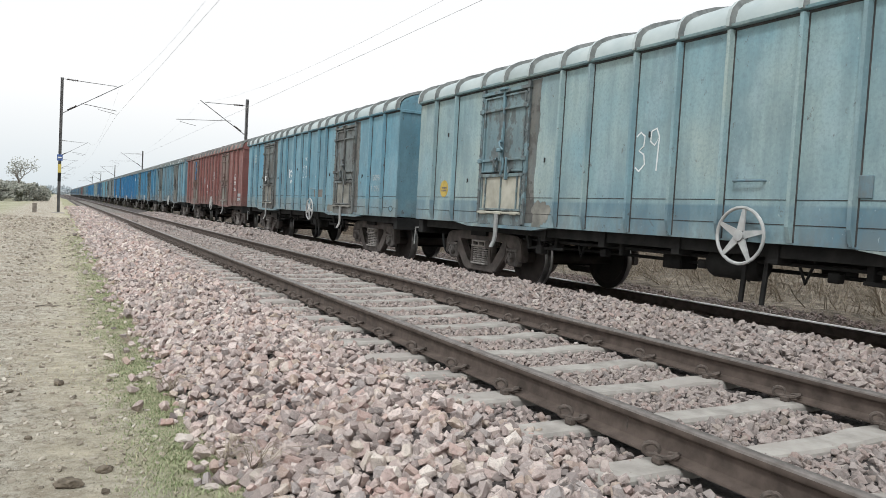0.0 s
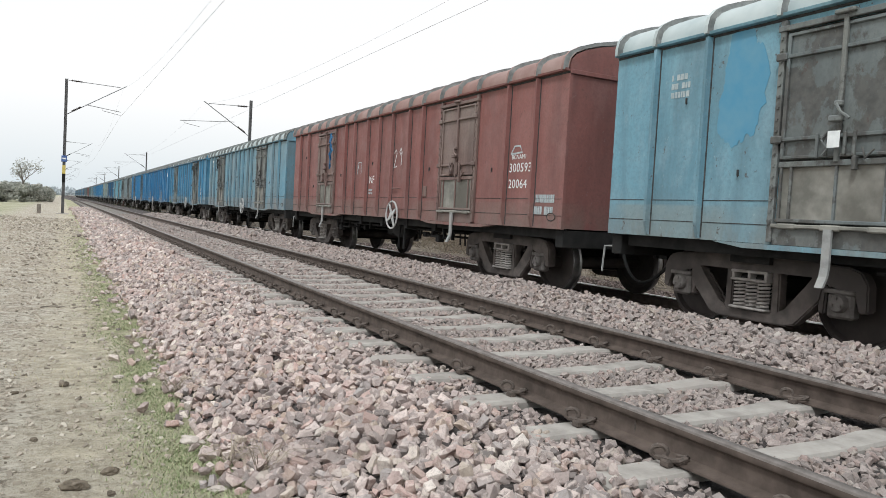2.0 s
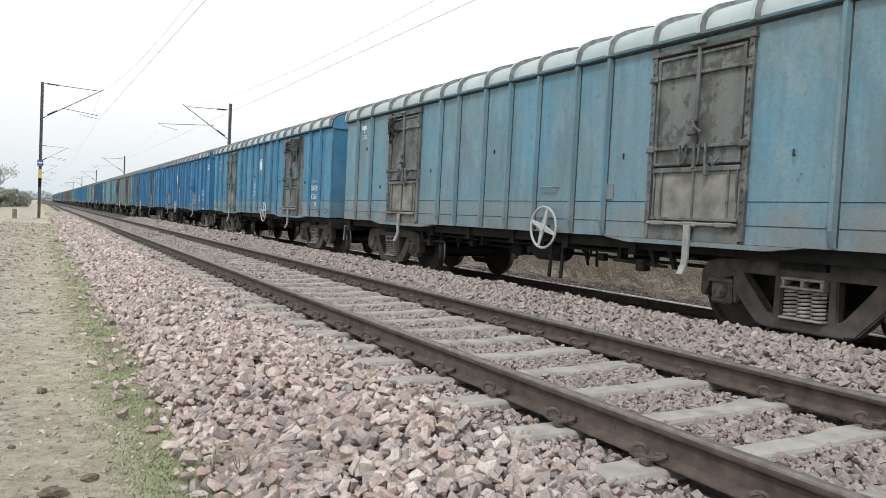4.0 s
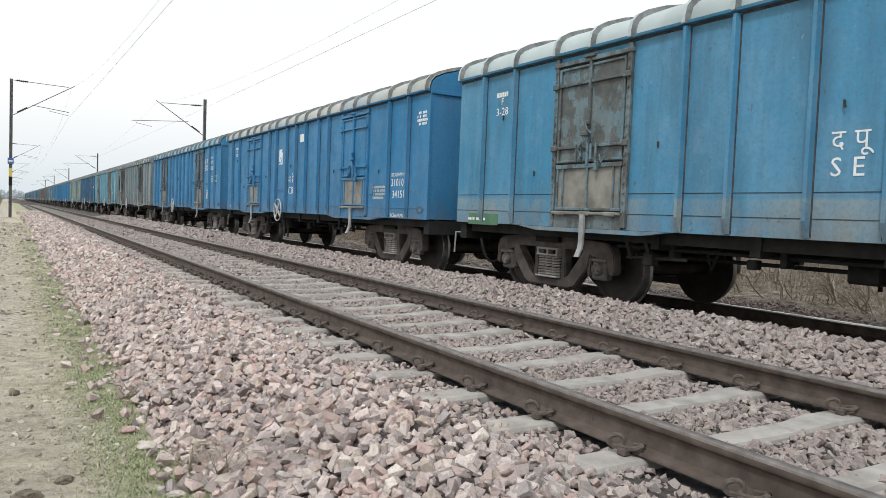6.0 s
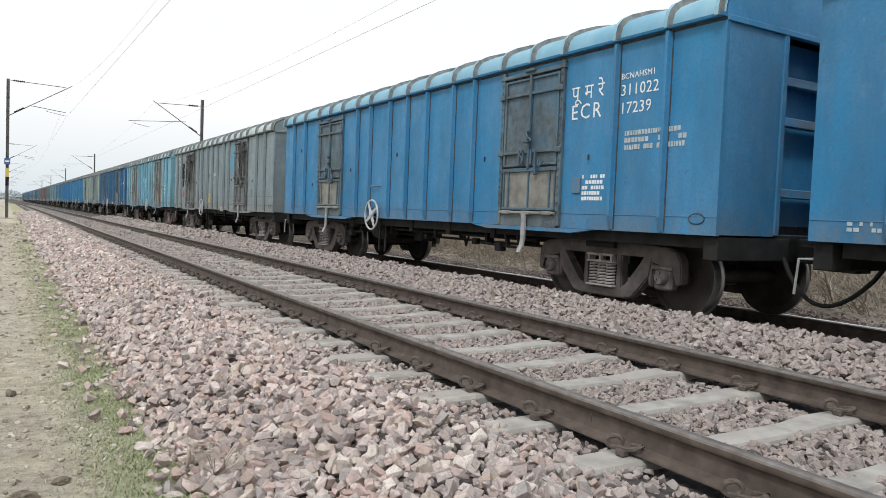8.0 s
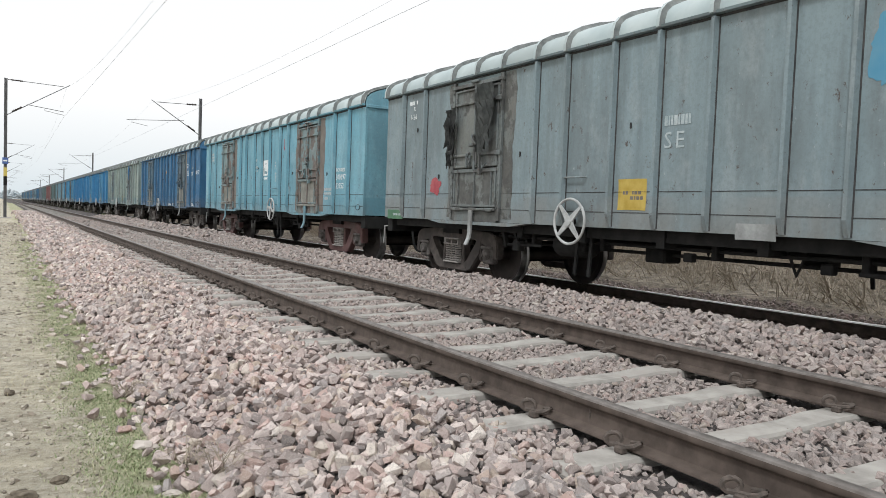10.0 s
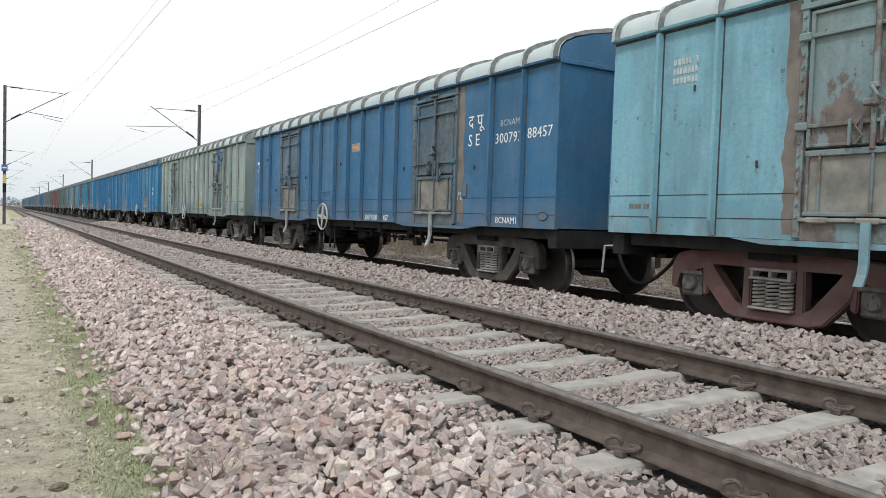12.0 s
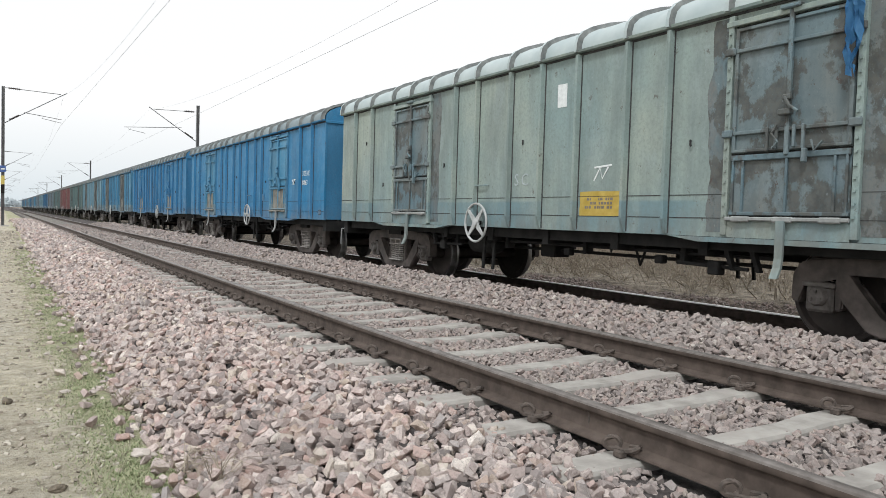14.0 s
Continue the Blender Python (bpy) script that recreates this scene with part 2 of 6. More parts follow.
DOORLOW = speckled("door_bare_khaki", (0.15, 0.147, 0.13), (0.29, 0.28, 0.25), 4.0, 0.75, 0.0, 0.25, 0.006, (0.11, 0.10, 0.085))
MAST = speckled("galvanised_mast", (0.13, 0.13, 0.135), (0.21, 0.21, 0.215), 4, 0.6, 0.3)
PORCELAIN = speckled("brown_insulator", (0.025, 0.018, 0.015), (0.05, 0.035, 0.03), 9, 0.35)
WIRE = speckled("copper_wire_grey", (0.28, 0.28, 0.28), (0.38, 0.38, 0.38), 9, 0.5, 0.3)
SIGNBLUE = speckled("blue_plate", (0.05, 0.10, 0.28), (0.08, 0.14, 0.34), 9, 0.5)
SIGNYELLOW = speckled("yellow_band", (0.50, 0.40, 0.10), (0.6, 0.48, 0.15), 9, 0.6)
TWIG = speckled("dry_twig", (0.22, 0.18, 0.14), (0.42, 0.36, 0.29), 6, 0.95, 0, 0.2)
BARK = speckled("grey_bark", (0.16, 0.14, 0.12), (0.26, 0.23, 0.20), 8, 0.95, 0, 0.5, 0.02)


def leaf_material(name, *cols):
    m = Mat(name, 0.8, 0, 0.25)
    n = len(cols) - 1
    return m.done(m.ramp(m.island(), *[(i / n, c) for i, c in enumerate(cols)]))


# Dusty grey-green, lightened further to paint distance haze into the leaves.
LEAF = leaf_material("hazed_scrub_leaves", (0.22, 0.235, 0.20), (0.30, 0.31, 0.27), (0.37, 0.37, 0.325), (0.43, 0.425, 0.37))
GREYSTONE = leaf_material("path_pebble", (0.17, 0.145, 0.115), (0.40, 0.355, 0.295), (0.50, 0.455, 0.39), (0.28, 0.235, 0.185))
GRASS = leaf_material("short_grass", (0.15, 0.19, 0.085), (0.25, 0.29, 0.15), (0.36, 0.38, 0.23), (0.48, 0.45, 0.32))
STRAW = leaf_material("dry_grass", (0.40, 0.34, 0.22), (0.50, 0.45, 0.31), (0.34, 0.30, 0.20))


# ---- mesh helpers ----
def box(bm, x0, x1, y0, y1, z0, z1, bevel=0.0):
    vs = [bm.verts.new((x, y, z)) for x in (x0, x1) for y in (y0, y1) for z in (z0, z1)]
    fs = [bm.faces.new([vs[i] for i in f]) for f in
          ((0, 1, 3, 2), (4, 6, 7, 5), (0, 4, 5, 1), (2, 3, 7, 6), (0, 2, 6, 4), (1, 5, 7, 3))]
    if bevel:
        edges = list({e for f in fs for e in f.edges})
        bmesh.ops.bevel(bm, geom=edges, offset=bevel, segments=1, affect="EDGES")


def prism(bm, outline, a, b, axis="x"):
    """A polygon of (u, v), pushed from a to b along an axis. x: (y, z); y: (x, z); z: (x, y)."""
    def p(u, v, w):
        return {"x": (w, u, v), "y": (u, w, v), "z": (u, v, w)}[axis]
    lo = [bm.verts.new(p(u, v, a)) for u, v in outline]
    hi = [bm.verts.new(p(u, v, b)) for u, v in outline]
    bm.faces.new(lo)
    bm.faces.new(hi[::-1])
    n = len(lo)
    for i in range(n):
        bm.faces.new((lo[i], hi[i], hi[(i + 1) % n], lo[(i + 1) % n]))


def tube(bm, pts, r, sides=6, r1=None, closed=False):
    """A round bar along points, from radius r to r1."""
    pts = [Vector(p) for p in pts]
    n = len(pts)
    rings = []
    for i, p in enumerate(pts):
        if closed:
            d = pts[(i + 1) % n] - pts[i - 1]
        else:
            d = pts[min(i + 1, n - 1)] - pts[max(i - 1, 0)]
        d.normalize()
        a = d.orthogonal() if abs(d.x) > 0.95 else d.cross(Vector((1, 0, 0)))
        a.normalize()
        b = d.cross(a)
        rr = r if r1 is None else r + (r1 - r) * i / (n - 1)
        rings.append([bm.verts.new(p + rr * (math.cos(k * math.tau / sides) * a + math.sin(k * math.tau / sides) * b)) for k in range(sides)])
    for i in range(n if closed else n - 1):
        q, s = rings[i], rings[(i + 1) % n]
        for k in range(sides):
            bm.faces.new((q[k], q[(k + 1) % sides], s[(k + 1) % sides], s[k]))
    if not closed:
        bm.faces.new(rings[0][::-1])
        bm.faces.new(rings[-1])


def lathe(bm, profile, centre, sides=24, mats=None):
    """Profile of (offset along x, radius) turned round the x axis through centre."""
    cx, cy, cz = centre
    rings = [[bm.verts.new((cx + o, cy + r * math.cos(k * math.tau / sides), cz + r * math.sin(k * math.tau / sides)))
              for k in range(sides)] for o, r in profile]
    for i in range(len(rings) - 1):
        for k in range(sides):
            f = bm.faces.new((rings[i][k], rings[i][(k + 1) % sides], rings[i + 1][(k + 1) % sides], rings[i + 1][k]))
            if mats:
                f.material_index = mats[i]
    bm.faces.new(rings[0])
    bm.faces.new(rings[-1][::-1])


def mesh_of(name, bm, *mats, smooth=False):
    bmesh.ops.recalc_face_normals(bm, faces=bm.faces)
    me = bpy.data.meshes.new(name)
    bm.to_mesh(me)
    bm.free()
    for m in mats or (None,):
        me.materials.append(m)
    if smooth:
        me.polygons.foreach_set("use_smooth", [True] * len(me.polygons))
        me.set_sharp_from_angle(angle=radians(35))
    return me


def put(name, me, parent=None, m=None, mat=None, label=""):
    """One object on a mesh, under a parent, with a material of its own where given."""
    ob = new(name, me)
    if parent:
        ob.parent = parent
    if m is not None:
        ob.matrix_basis = m
    if mat:
        ob.material_slots[0].link = "OBJECT"
        ob.material_slots[0].material = mat
    return tagged(ob, label)


def part(name, bm, material, parent=None, label="", smooth=False):
    return put(name, mesh_of(name, bm, material, smooth=smooth), parent, label=label)


def text_mesh(words, size, spacing=1.0):
    cu = bpy.data.curves.new("writing", "FONT")
    cu.body, cu.size, cu.align_x, cu.align_y, cu.extrude = words, size, "LEFT", "BOTTOM", 0.001
    cu.space_character = spacing
    cu.resolution_u = 2
    ob = new("writing", cu)
    me = bpy.data.meshes.new_from_object(ob.evaluated_get(bpy.context.evaluated_depsgraph_get()))
    bpy.data.objects.remove(ob)
    me.materials.clear()
    me.materials.append(None)
    return me

# ---- the goods train: shared meshes ----
TRAIN_X, RAIL_Z, PITCH, LENGTH, HALF = 5.20, -0.19, 14.45, 13.45, 1.57
SILL, EAVE = 1.0, 3.23
ROOF = ((1.60, 3.23), (1.597, 3.31), (1.57, 3.40), (1.495, 3.475), (1.34, 3.55), (1.07, 3.63), (0.7, 3.70), (0.35, 3.735), (0.0, 3.745))
RIBS = (0.72, 1.5, 4.55, 5.17, 6.02, 6.72, 7.43, 8.28, 8.9, 11.95, 12.73)
DOORS = (3.09, 10.33)
Y_END = LENGTH / 2


def wall_mesh():
    bm = bmesh.new()
    box(bm, 0.0, 0.05, -Y_END, Y_END, SILL, EAVE - 0.005)
    return mesh_of("side_wall", bm)


def floor_mesh():
    bm = bmesh.new()
    box(bm, -HALF + 0.055, HALF - 0.055, -Y_END + 0.3, Y_END - 0.3, SILL + 0.03, SILL + 0.13)
    return mesh_of("wagon_floor", bm)


def end_wall_mesh():
    """The end: flush corner panels and a set-back middle, in one folded sheet."""
    bm = bmesh.new()
    a, b, c = HALF - 0.055, 0.62, 0.54
    out = [(-a, -0.012), (-b, -0.012), (-c, -0.3), (c, -0.3), (b, -0.012), (a, -0.012), (a, -0.06), (b + 0.03, -0.06), (c + 0.03, -0.35), (-c - 0.03, -0.35), (-b - 0.03, -0.06), (-a, -0.06)]
    n = len(out)
    lo = [bm.verts.new((x, y, SILL + 0.01)) for x, y in out]
    hi = [bm.verts.new((x, y, EAVE - 0.02)) for x, y in out]
    for i in range(n):
        bm.faces.new((lo[i], lo[(i + 1) % n], hi[(i + 1) % n], hi[i]))
    for i in range(n // 2 - 1):
        for r in (lo, hi):
            bm.faces.new((r[i], r[i + 1], r[n - 2 - i], r[n - 1 - i]))
    return mesh_of("end_wall", bm)


def end_post_mesh():
    bm = bmesh.new()
    box(bm, -0.04, 0.04, -0.12, 0.0, SILL + 0.02, EAVE - 0.03, 0.008)
    return mesh_of("end_post", bm)


def end_beam_mesh():
    bm = bmesh.new()
    box(bm, -0.535, 0.535, -0.1, 0.0, -0.05, 0.05, 0.008)
    return mesh_of("end_beam", bm)


def gable_mesh():
    bm = bmesh.new()
    outline = [(x * 0.985, z - 0.012) for x, z in ROOF] + [(-x * 0.985, z - 0.012) for x, z in ROOF[-2::-1]]
    prism(bm, outline, -0.03, 0.0, "y")
    box(bm, -HALF, HALF, -0.06, 0.015, EAVE - 0.05, EAVE + 0.012, 0.006)
    return mesh_of("gable", bm)


def roof_mesh():
    bm = bmesh.new()
    out = list(ROOF) + [(-x, z) for x, z in ROOF[-2::-1]]
    inner = [(x * 0.97, z - 0.035) for x, z in out]
    ys = np.linspace(-Y_END + 0.0, Y_END, 41)
    rows = []
    for j, y in enumerate(ys):
        sag = 0.006 * math.sin(j * 2.1) + 0.004 * math.cos(j * 5.3)
        rows.append([bm.verts.new((x, y, z + sag * (1 if z > 3.4 else 0))) for x, z in out])
    for a, b in zip(rows, rows[1:]):
        for i in range(len(out) - 1):
            bm.faces.new((a[i], a[i + 1], b[i + 1], b[i]))
    low = [[bm.verts.new((x, y, z)) for x, z in inner] for y in (ys[0], ys[-1])]
    for i in range(len(out) - 1):
        bm.faces.new((low[0][i], low[1][i], low[1][i + 1], low[0][i + 1]))
    return mesh_of("roof", bm, smooth=True)


def roof_rib_mesh():
    bm = bmesh.new()
    out = list(ROOF) + [(-x, z) for x, z in ROOF[-2::-1]]
    rows = []
    for x, z in out:
        n = Vector((x / 1.6, 0, max(0.0, (z - 3.23) / 0.8))).normalized()
        rows.append([bm.verts.new((x + n.x * o, y, z + n.z * o)) for y, o in ((-0.042, -0.012), (-0.032, 0.010), (-0.024, 0.075), (0.024, 0.075), (0.032, 0.010), (0.042, -0.012))])
    for a, b in zip(rows, rows[1:]):
        for k in range(6):
            f = bm.faces.new((a[k], a[(k + 1) % 6], b[(k + 1) % 6], b[k]))
            # Feet and -y side get a darker colour, painting the rib's shade.
            f.material_index = 1 if k in (0, 1, 4) else 0
    bm.faces.new(rows[0])
    bm.faces.new(rows[-1][::-1])
    return mesh_of("roof_rib", bm, None, ROOFRIBSHADE)


def rib_mesh():
    """A pressed hat-section stanchion, cut slanting at the foot; dark beads along its edges paint in shade and grime.
    """
    bm = bmesh.new()
    prof = ((-0.032, 0.0), (-0.02, -0.075), (0.02, -0.075), (0.032, 0.0))
    top = [bm.verts.new((x, y, EAVE - 0.03)) for y, x in prof]
    low = [bm.verts.new((x * 0.3, y, SILL + 0.015)) for y, x in prof]
    mid = [bm.verts.new((x, y, SILL + 0.17)) for y, x in prof]
    for i in range(4):
        bm.faces.new((top[i], top[(i + 1) % 4], mid[(i + 1) % 4], mid[i]))
        bm.faces.new((mid[i], mid[(i + 1) % 4], low[(i + 1) % 4], low[i]))
    bm.faces.new(top)
    bm.faces.new(low[::-1])
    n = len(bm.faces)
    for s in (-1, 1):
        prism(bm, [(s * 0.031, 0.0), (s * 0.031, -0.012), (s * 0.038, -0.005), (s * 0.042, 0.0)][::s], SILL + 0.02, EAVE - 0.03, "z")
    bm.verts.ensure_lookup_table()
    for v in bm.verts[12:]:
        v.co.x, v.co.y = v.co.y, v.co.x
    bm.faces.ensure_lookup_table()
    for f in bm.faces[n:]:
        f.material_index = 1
    return mesh_of("rib", bm, None, DARKLINE)


def gutter_mesh():
    bm = bmesh.new()
    prism(bm, ((-0.02, EAVE - 0.012), (-0.07, EAVE - 0.006), (-0.078, EAVE + 0.022), (-0.03, EAVE + 0.03)), -Y_END, Y_END, "y")
    n = len(bm.faces)
    # Dark strip below the gutter, painting the shade of its overhang.
    prism(bm, ((0.0, EAVE - 0.04), (-0.012, EAVE - 0.03), (-0.014, EAVE - 0.014), (0.0, EAVE - 0.014)), -Y_END + 0.01, Y_END - 0.01, "y")
    bm.faces.ensure_lookup_table()
    for f in bm.faces[n:]:
        f.material_index = 1
    return mesh_of("gutter", bm, None, DARKLINE)


def seam_mesh(z):
    bm = bmesh.new()
    prism(bm, ((0.0, z - 0.004), (-0.006, z - 0.002), (-0.006, z + 0.002), (0.0, z + 0.004)), -Y_END + 0.01, Y_END - 0.01, "y")
    return mesh_of("weld_seam", bm)


DW, DZ0, DZM, DZ1 = 0.60, 1.22, 1.80, 3.05   # half width, foot, meeting line and head of a door


def door_mesh():
    """The frame round a doorway, with hinge bolts along both posts."""
    bm = bmesh.new()
    for s in (-1, 1):
        y0, y1 = sorted((s * (DW + 0.02), s * (DW + 0.085)))
        box(bm, -0.05, 0.0, y0, y1, SILL + 0.02, EAVE - 0.05, 0.006)
        for k in range(17):
            z = 1.2 + k * 0.112
            box(bm, -0.066, -0.048, s * (DW + 0.05) - 0.012, s * (DW + 0.05) + 0.012, z, z + 0.024)
    box(bm, -0.062, 0.0, -DW - 0.1, DW + 0.1, DZ1 + 0.02, DZ1 + 0.075, 0.006)
    box(bm, -0.035, 0.0, -DW - 0.018, DW + 0.018, SILL + 0.0, DZ0 - 0.04)
    n = len(bm.faces)
    # Added dark sheet behind the leaves: paints shade into the gaps round them.
    box(bm, -0.0015, 0.0, -DW - 0.018, DW + 0.018, DZ0 - 0.038, DZ1 + 0.018)
    bm.faces.ensure_lookup_table()
    for f in bm.faces[n:]:
        f.material_index = 1
    return mesh_of("door", bm, None, DARKLINE)


def leaf_mesh(s):
    """One upper leaf, hung at the outer side, with its stiffening bars."""
    bm = bmesh.new()
    a, b = (0.012, DW - 0.004) if s > 0 else (-DW + 0.004, -0.012)
    box(bm, -0.022, -0.002, a, b, DZM + 0.025, DZ1)
    for z in (2.02, 2.82):
        box(bm, -0.058, -0.02, a + 0.01, b - 0.01, z - 0.018, z + 0.018, 0.006)
    edge = b if s > 0 else a
    y0, y1 = sorted((edge, edge - s * 0.038))
    box(bm, -0.05, -0.021, y0, y1, DZM + 0.03, DZ1 - 0.01, 0.006)
    box(bm, -0.048, -0.021, a + 0.012, b - 0.012, DZM + 0.03, DZM + 0.06, 0.006)
    box(bm, -0.048, -0.021, a + 0.012, b - 0.012, DZ1 - 0.04, DZ1 - 0.008, 0.006)
    for z in (2.02, 2.82):   # hinge straps
        y0, y1 = sorted((edge - s * 0.02, edge + s * 0.1))
        box(bm, -0.082, -0.05, y0, y1, z - 0.038, z + 0.038, 0.012)
    return mesh_of("leaf", bm)


def flap_mesh():
    bm = bmesh.new()
    box(bm, -0.022, -0.002, -DW, DW, DZ0, DZM)
    return mesh_of("flap", bm)


def flap_frame_mesh():
    bm = bmesh.new()
    box(bm, -0.05, -0.02, -DW, DW, DZM - 0.05, DZM + 0.005, 0.006)
    box(bm, -0.05, -0.02, -DW, DW, DZ0, DZ0 + 0.035, 0.006)
    for y in (-DW + 0.03, -DW + 0.14, -0.002, DW - 0.14, DW - 0.03):
        box(bm, -0.047, -0.02, y - 0.012, y + 0.012, DZ0 + 0.03, DZM - 0.045, 0.004)
    return mesh_of("flap_frame", bm)


def lock_mesh():
    """The central locking bar with its handle, hasps and cap."""
    bm = bmesh.new()
    box(bm, -0.07, -0.022, -0.022, 0.022, DZM - 0.02, DZ1 + 0.06, 0.01)
    box(bm, -0.1, -0.02, -0.1, 0.1, DZ1 + 0.06, DZ1 + 0.1, 0.01)
    box(bm, -0.12, -0.06, -0.07, 0.07, 2.14, 2.2, 0.012)
    box(bm, -0.11, -0.06, -0.05, 0.03, 2.28, 2.33, 0.01)
    tube(bm, [(-0.11, 0.0, 2.3), (-0.13, -0.06, 2.22), (-0.12, -0.14, 2.16)], 0.014)
    for y in (-0.17, -0.08, 0.1, 0.19):
        box(bm, -0.085, -0.05, y - 0.014, y + 0.014, 1.86 - 0.2 * abs(y), 2.05, 0.008)
    box(bm, -0.1, -0.04, -0.21, -0.17, 1.70, 1.83, 0.01)
    tube(bm, [(-0.09, 0.08, 2.06), (-0.11, 0.12, 1.98), (-0.1, 0.06, 1.90), (-0.11, 0.11, 1.84)], 0.011)
    tube(bm, [(-0.08, -0.36, 1.88), (-0.1, -0.30, 1.80), (-0.09, -0.26, 1.90)], 0.012)
    return mesh_of("lock_bar", bm)


def hinge_rail_mesh():
    bm = bmesh.new()
    tube(bm, [(-0.06, -DW - 0.02, DZ0 - 0.035), (-0.06, DW + 0.02, DZ0 - 0.035)], 0.02)
    for y in (-0.45, 0.0, 0.45):
        box(bm, -0.085, -0.036, y - 0.1, y + 0.1, DZ0 - 0.065, DZ0 - 0.01, 0.012)
    return mesh_of("hinge_rail", bm)


def door_sill_mesh():
    bm = bmesh.new()
    prism(bm, ((-1.35, SILL - 0.004), (1.35, SILL - 0.004), (0.95, SILL - 0.055), (-0.95, SILL - 0.055)), -0.06, 0.05, "x")
    return mesh_of("door_sill", bm)


def lever_mesh():
    bm = bmesh.new()
    w = ((-0.085, 1.17), (-0.085, 0.82), (-0.10, 0.74), (-0.15, 0.64))
    for (x0, z0), (x1, z1) in zip(w, w[1:]):
        a = [bm.verts.new((x0 + o, y, z0)) for o in (-0.014, 0.014) for y in (-0.04, 0.04)]
        b = [bm.verts.new((x1 + o, y, z1)) for o in (-0.014, 0.014) for y in (-0.04, 0.04)]
        for f in ((0, 1, 3, 2),):
            bm.faces.new([a[i] for i in f])
            bm.faces.new([b[i] for i in f[::-1]])
        for i, j in ((0, 1), (1, 3), (3, 2), (2, 0)):
            bm.faces.new((a[i], a[j], b[j], b[i]))
    return mesh_of("lever", bm)


HOOKS = ((1.98, 1.72), (4.2, 1.98), (9.2, 1.98), (11.5, 1.9), (1.2, 2.55), (6.3, 2.2))


def hook_mesh():
    """A small bent cleat on the side plates."""
    bm = bmesh.new()
    box(bm, -0.025, 0.0, -0.007, 0.007, -0.03, 0.03, 0.003)
    tube(bm, [(-0.02, 0.0, -0.03), (-0.03, -0.015, -0.042), (-0.03, -0.034, -0.03)], 0.006, 5)
    return mesh_of("label_hook", bm)


def maker_plate_mesh():
    bm = bmesh.new()
    ring = [(0, 0.10 * math.cos(k * math.tau / 20), 0.055 * math.sin(k * math.tau / 20)) for k in range(20)]
    prism(bm, [(y, z) for _, y, z in ring], -0.006, 0.0, "x")
    n = len(bm.faces)
    tube(bm, [(-0.006, y, z) for _, y, z in ring], 0.006, 4, closed=True)
    bm.faces.ensure_lookup_table()
    for f in bm.faces[n:]:
        f.material_index = 1
    return mesh_of("maker_plate", bm, None, DARKLINE)


def grab_mesh():
    bm = bmesh.new()
    tube(bm, [(0, -0.19, 0), (-0.05, -0.17, 0), (-0.05, 0.17, 0), (0, 0.19, 0)], 0.012)
    return mesh_of("grab_handle", bm)


def plate_mesh(w, h, t=0.012):
    bm = bmesh.new()
    box(bm, -t, 0.0, -w / 2, w / 2, -h / 2, h / 2, min(0.004, t * 0.4))
    return mesh_of("plate", bm)


def width_(size, rnd):
    return size * (1 + rnd.uniform(-0.025, 0.02))


def patch_mesh(w, h, seed):
    """A thin uneven area of paint or paper."""
    rnd = random.Random(seed)
    bm = bmesh.new()
    corner = [(-0.5, -0.5), (0.5, -0.5), (0.5, 0.5), (-0.5, 0.5)]
    out = []
    for (ax, az), (bx, bz) in zip(corner, corner[1:] + corner[:1]):
        for f in (0.0, 0.25, 0.5, 0.75):
            out.append(((ax + (bx - ax) * f) * width_(w, rnd), (az + (bz - az) * f) * width_(h, rnd)))
    prism(bm, out, -0.003, 0.0, "x")
    return mesh_of("patch", bm)


def underframe_mesh():
    bm = bmesh.new()
    for x in (-0.22, 0.22):
        box(bm, x - 0.09, x + 0.09, -Y_END + 0.02, Y_END - 0.02, 0.75, SILL + 0.02)
    for e in (-1, 1):
        y0, y1 = sorted((e * (Y_END - 0.02), e * (Y_END - 0.2)))
        box(bm, -HALF + 0.06, HALF - 0.06, y0, y1, 0.74, SILL - 0.01, 0.01)
        box(bm, -1.3, 1.3, e * 4.75 - 0.25, e * 4.75 + 0.25, 0.78, SILL + 0.02)
    for y in (-2.6, -1.3, 0.0, 1.3, 2.6):
        box(bm, -HALF + 0.1, HALF - 0.1, y - 0.06, y + 0.06, 0.80, SILL + 0.02)
    for s in (-1, 1):
        a, b = sorted((s * 1.44, s * 1.30))
        box(bm, a, b, -Y_END + 0.25, Y_END - 0.25, 0.86, SILL + 0.02)
    return mesh_of("underframe", bm)


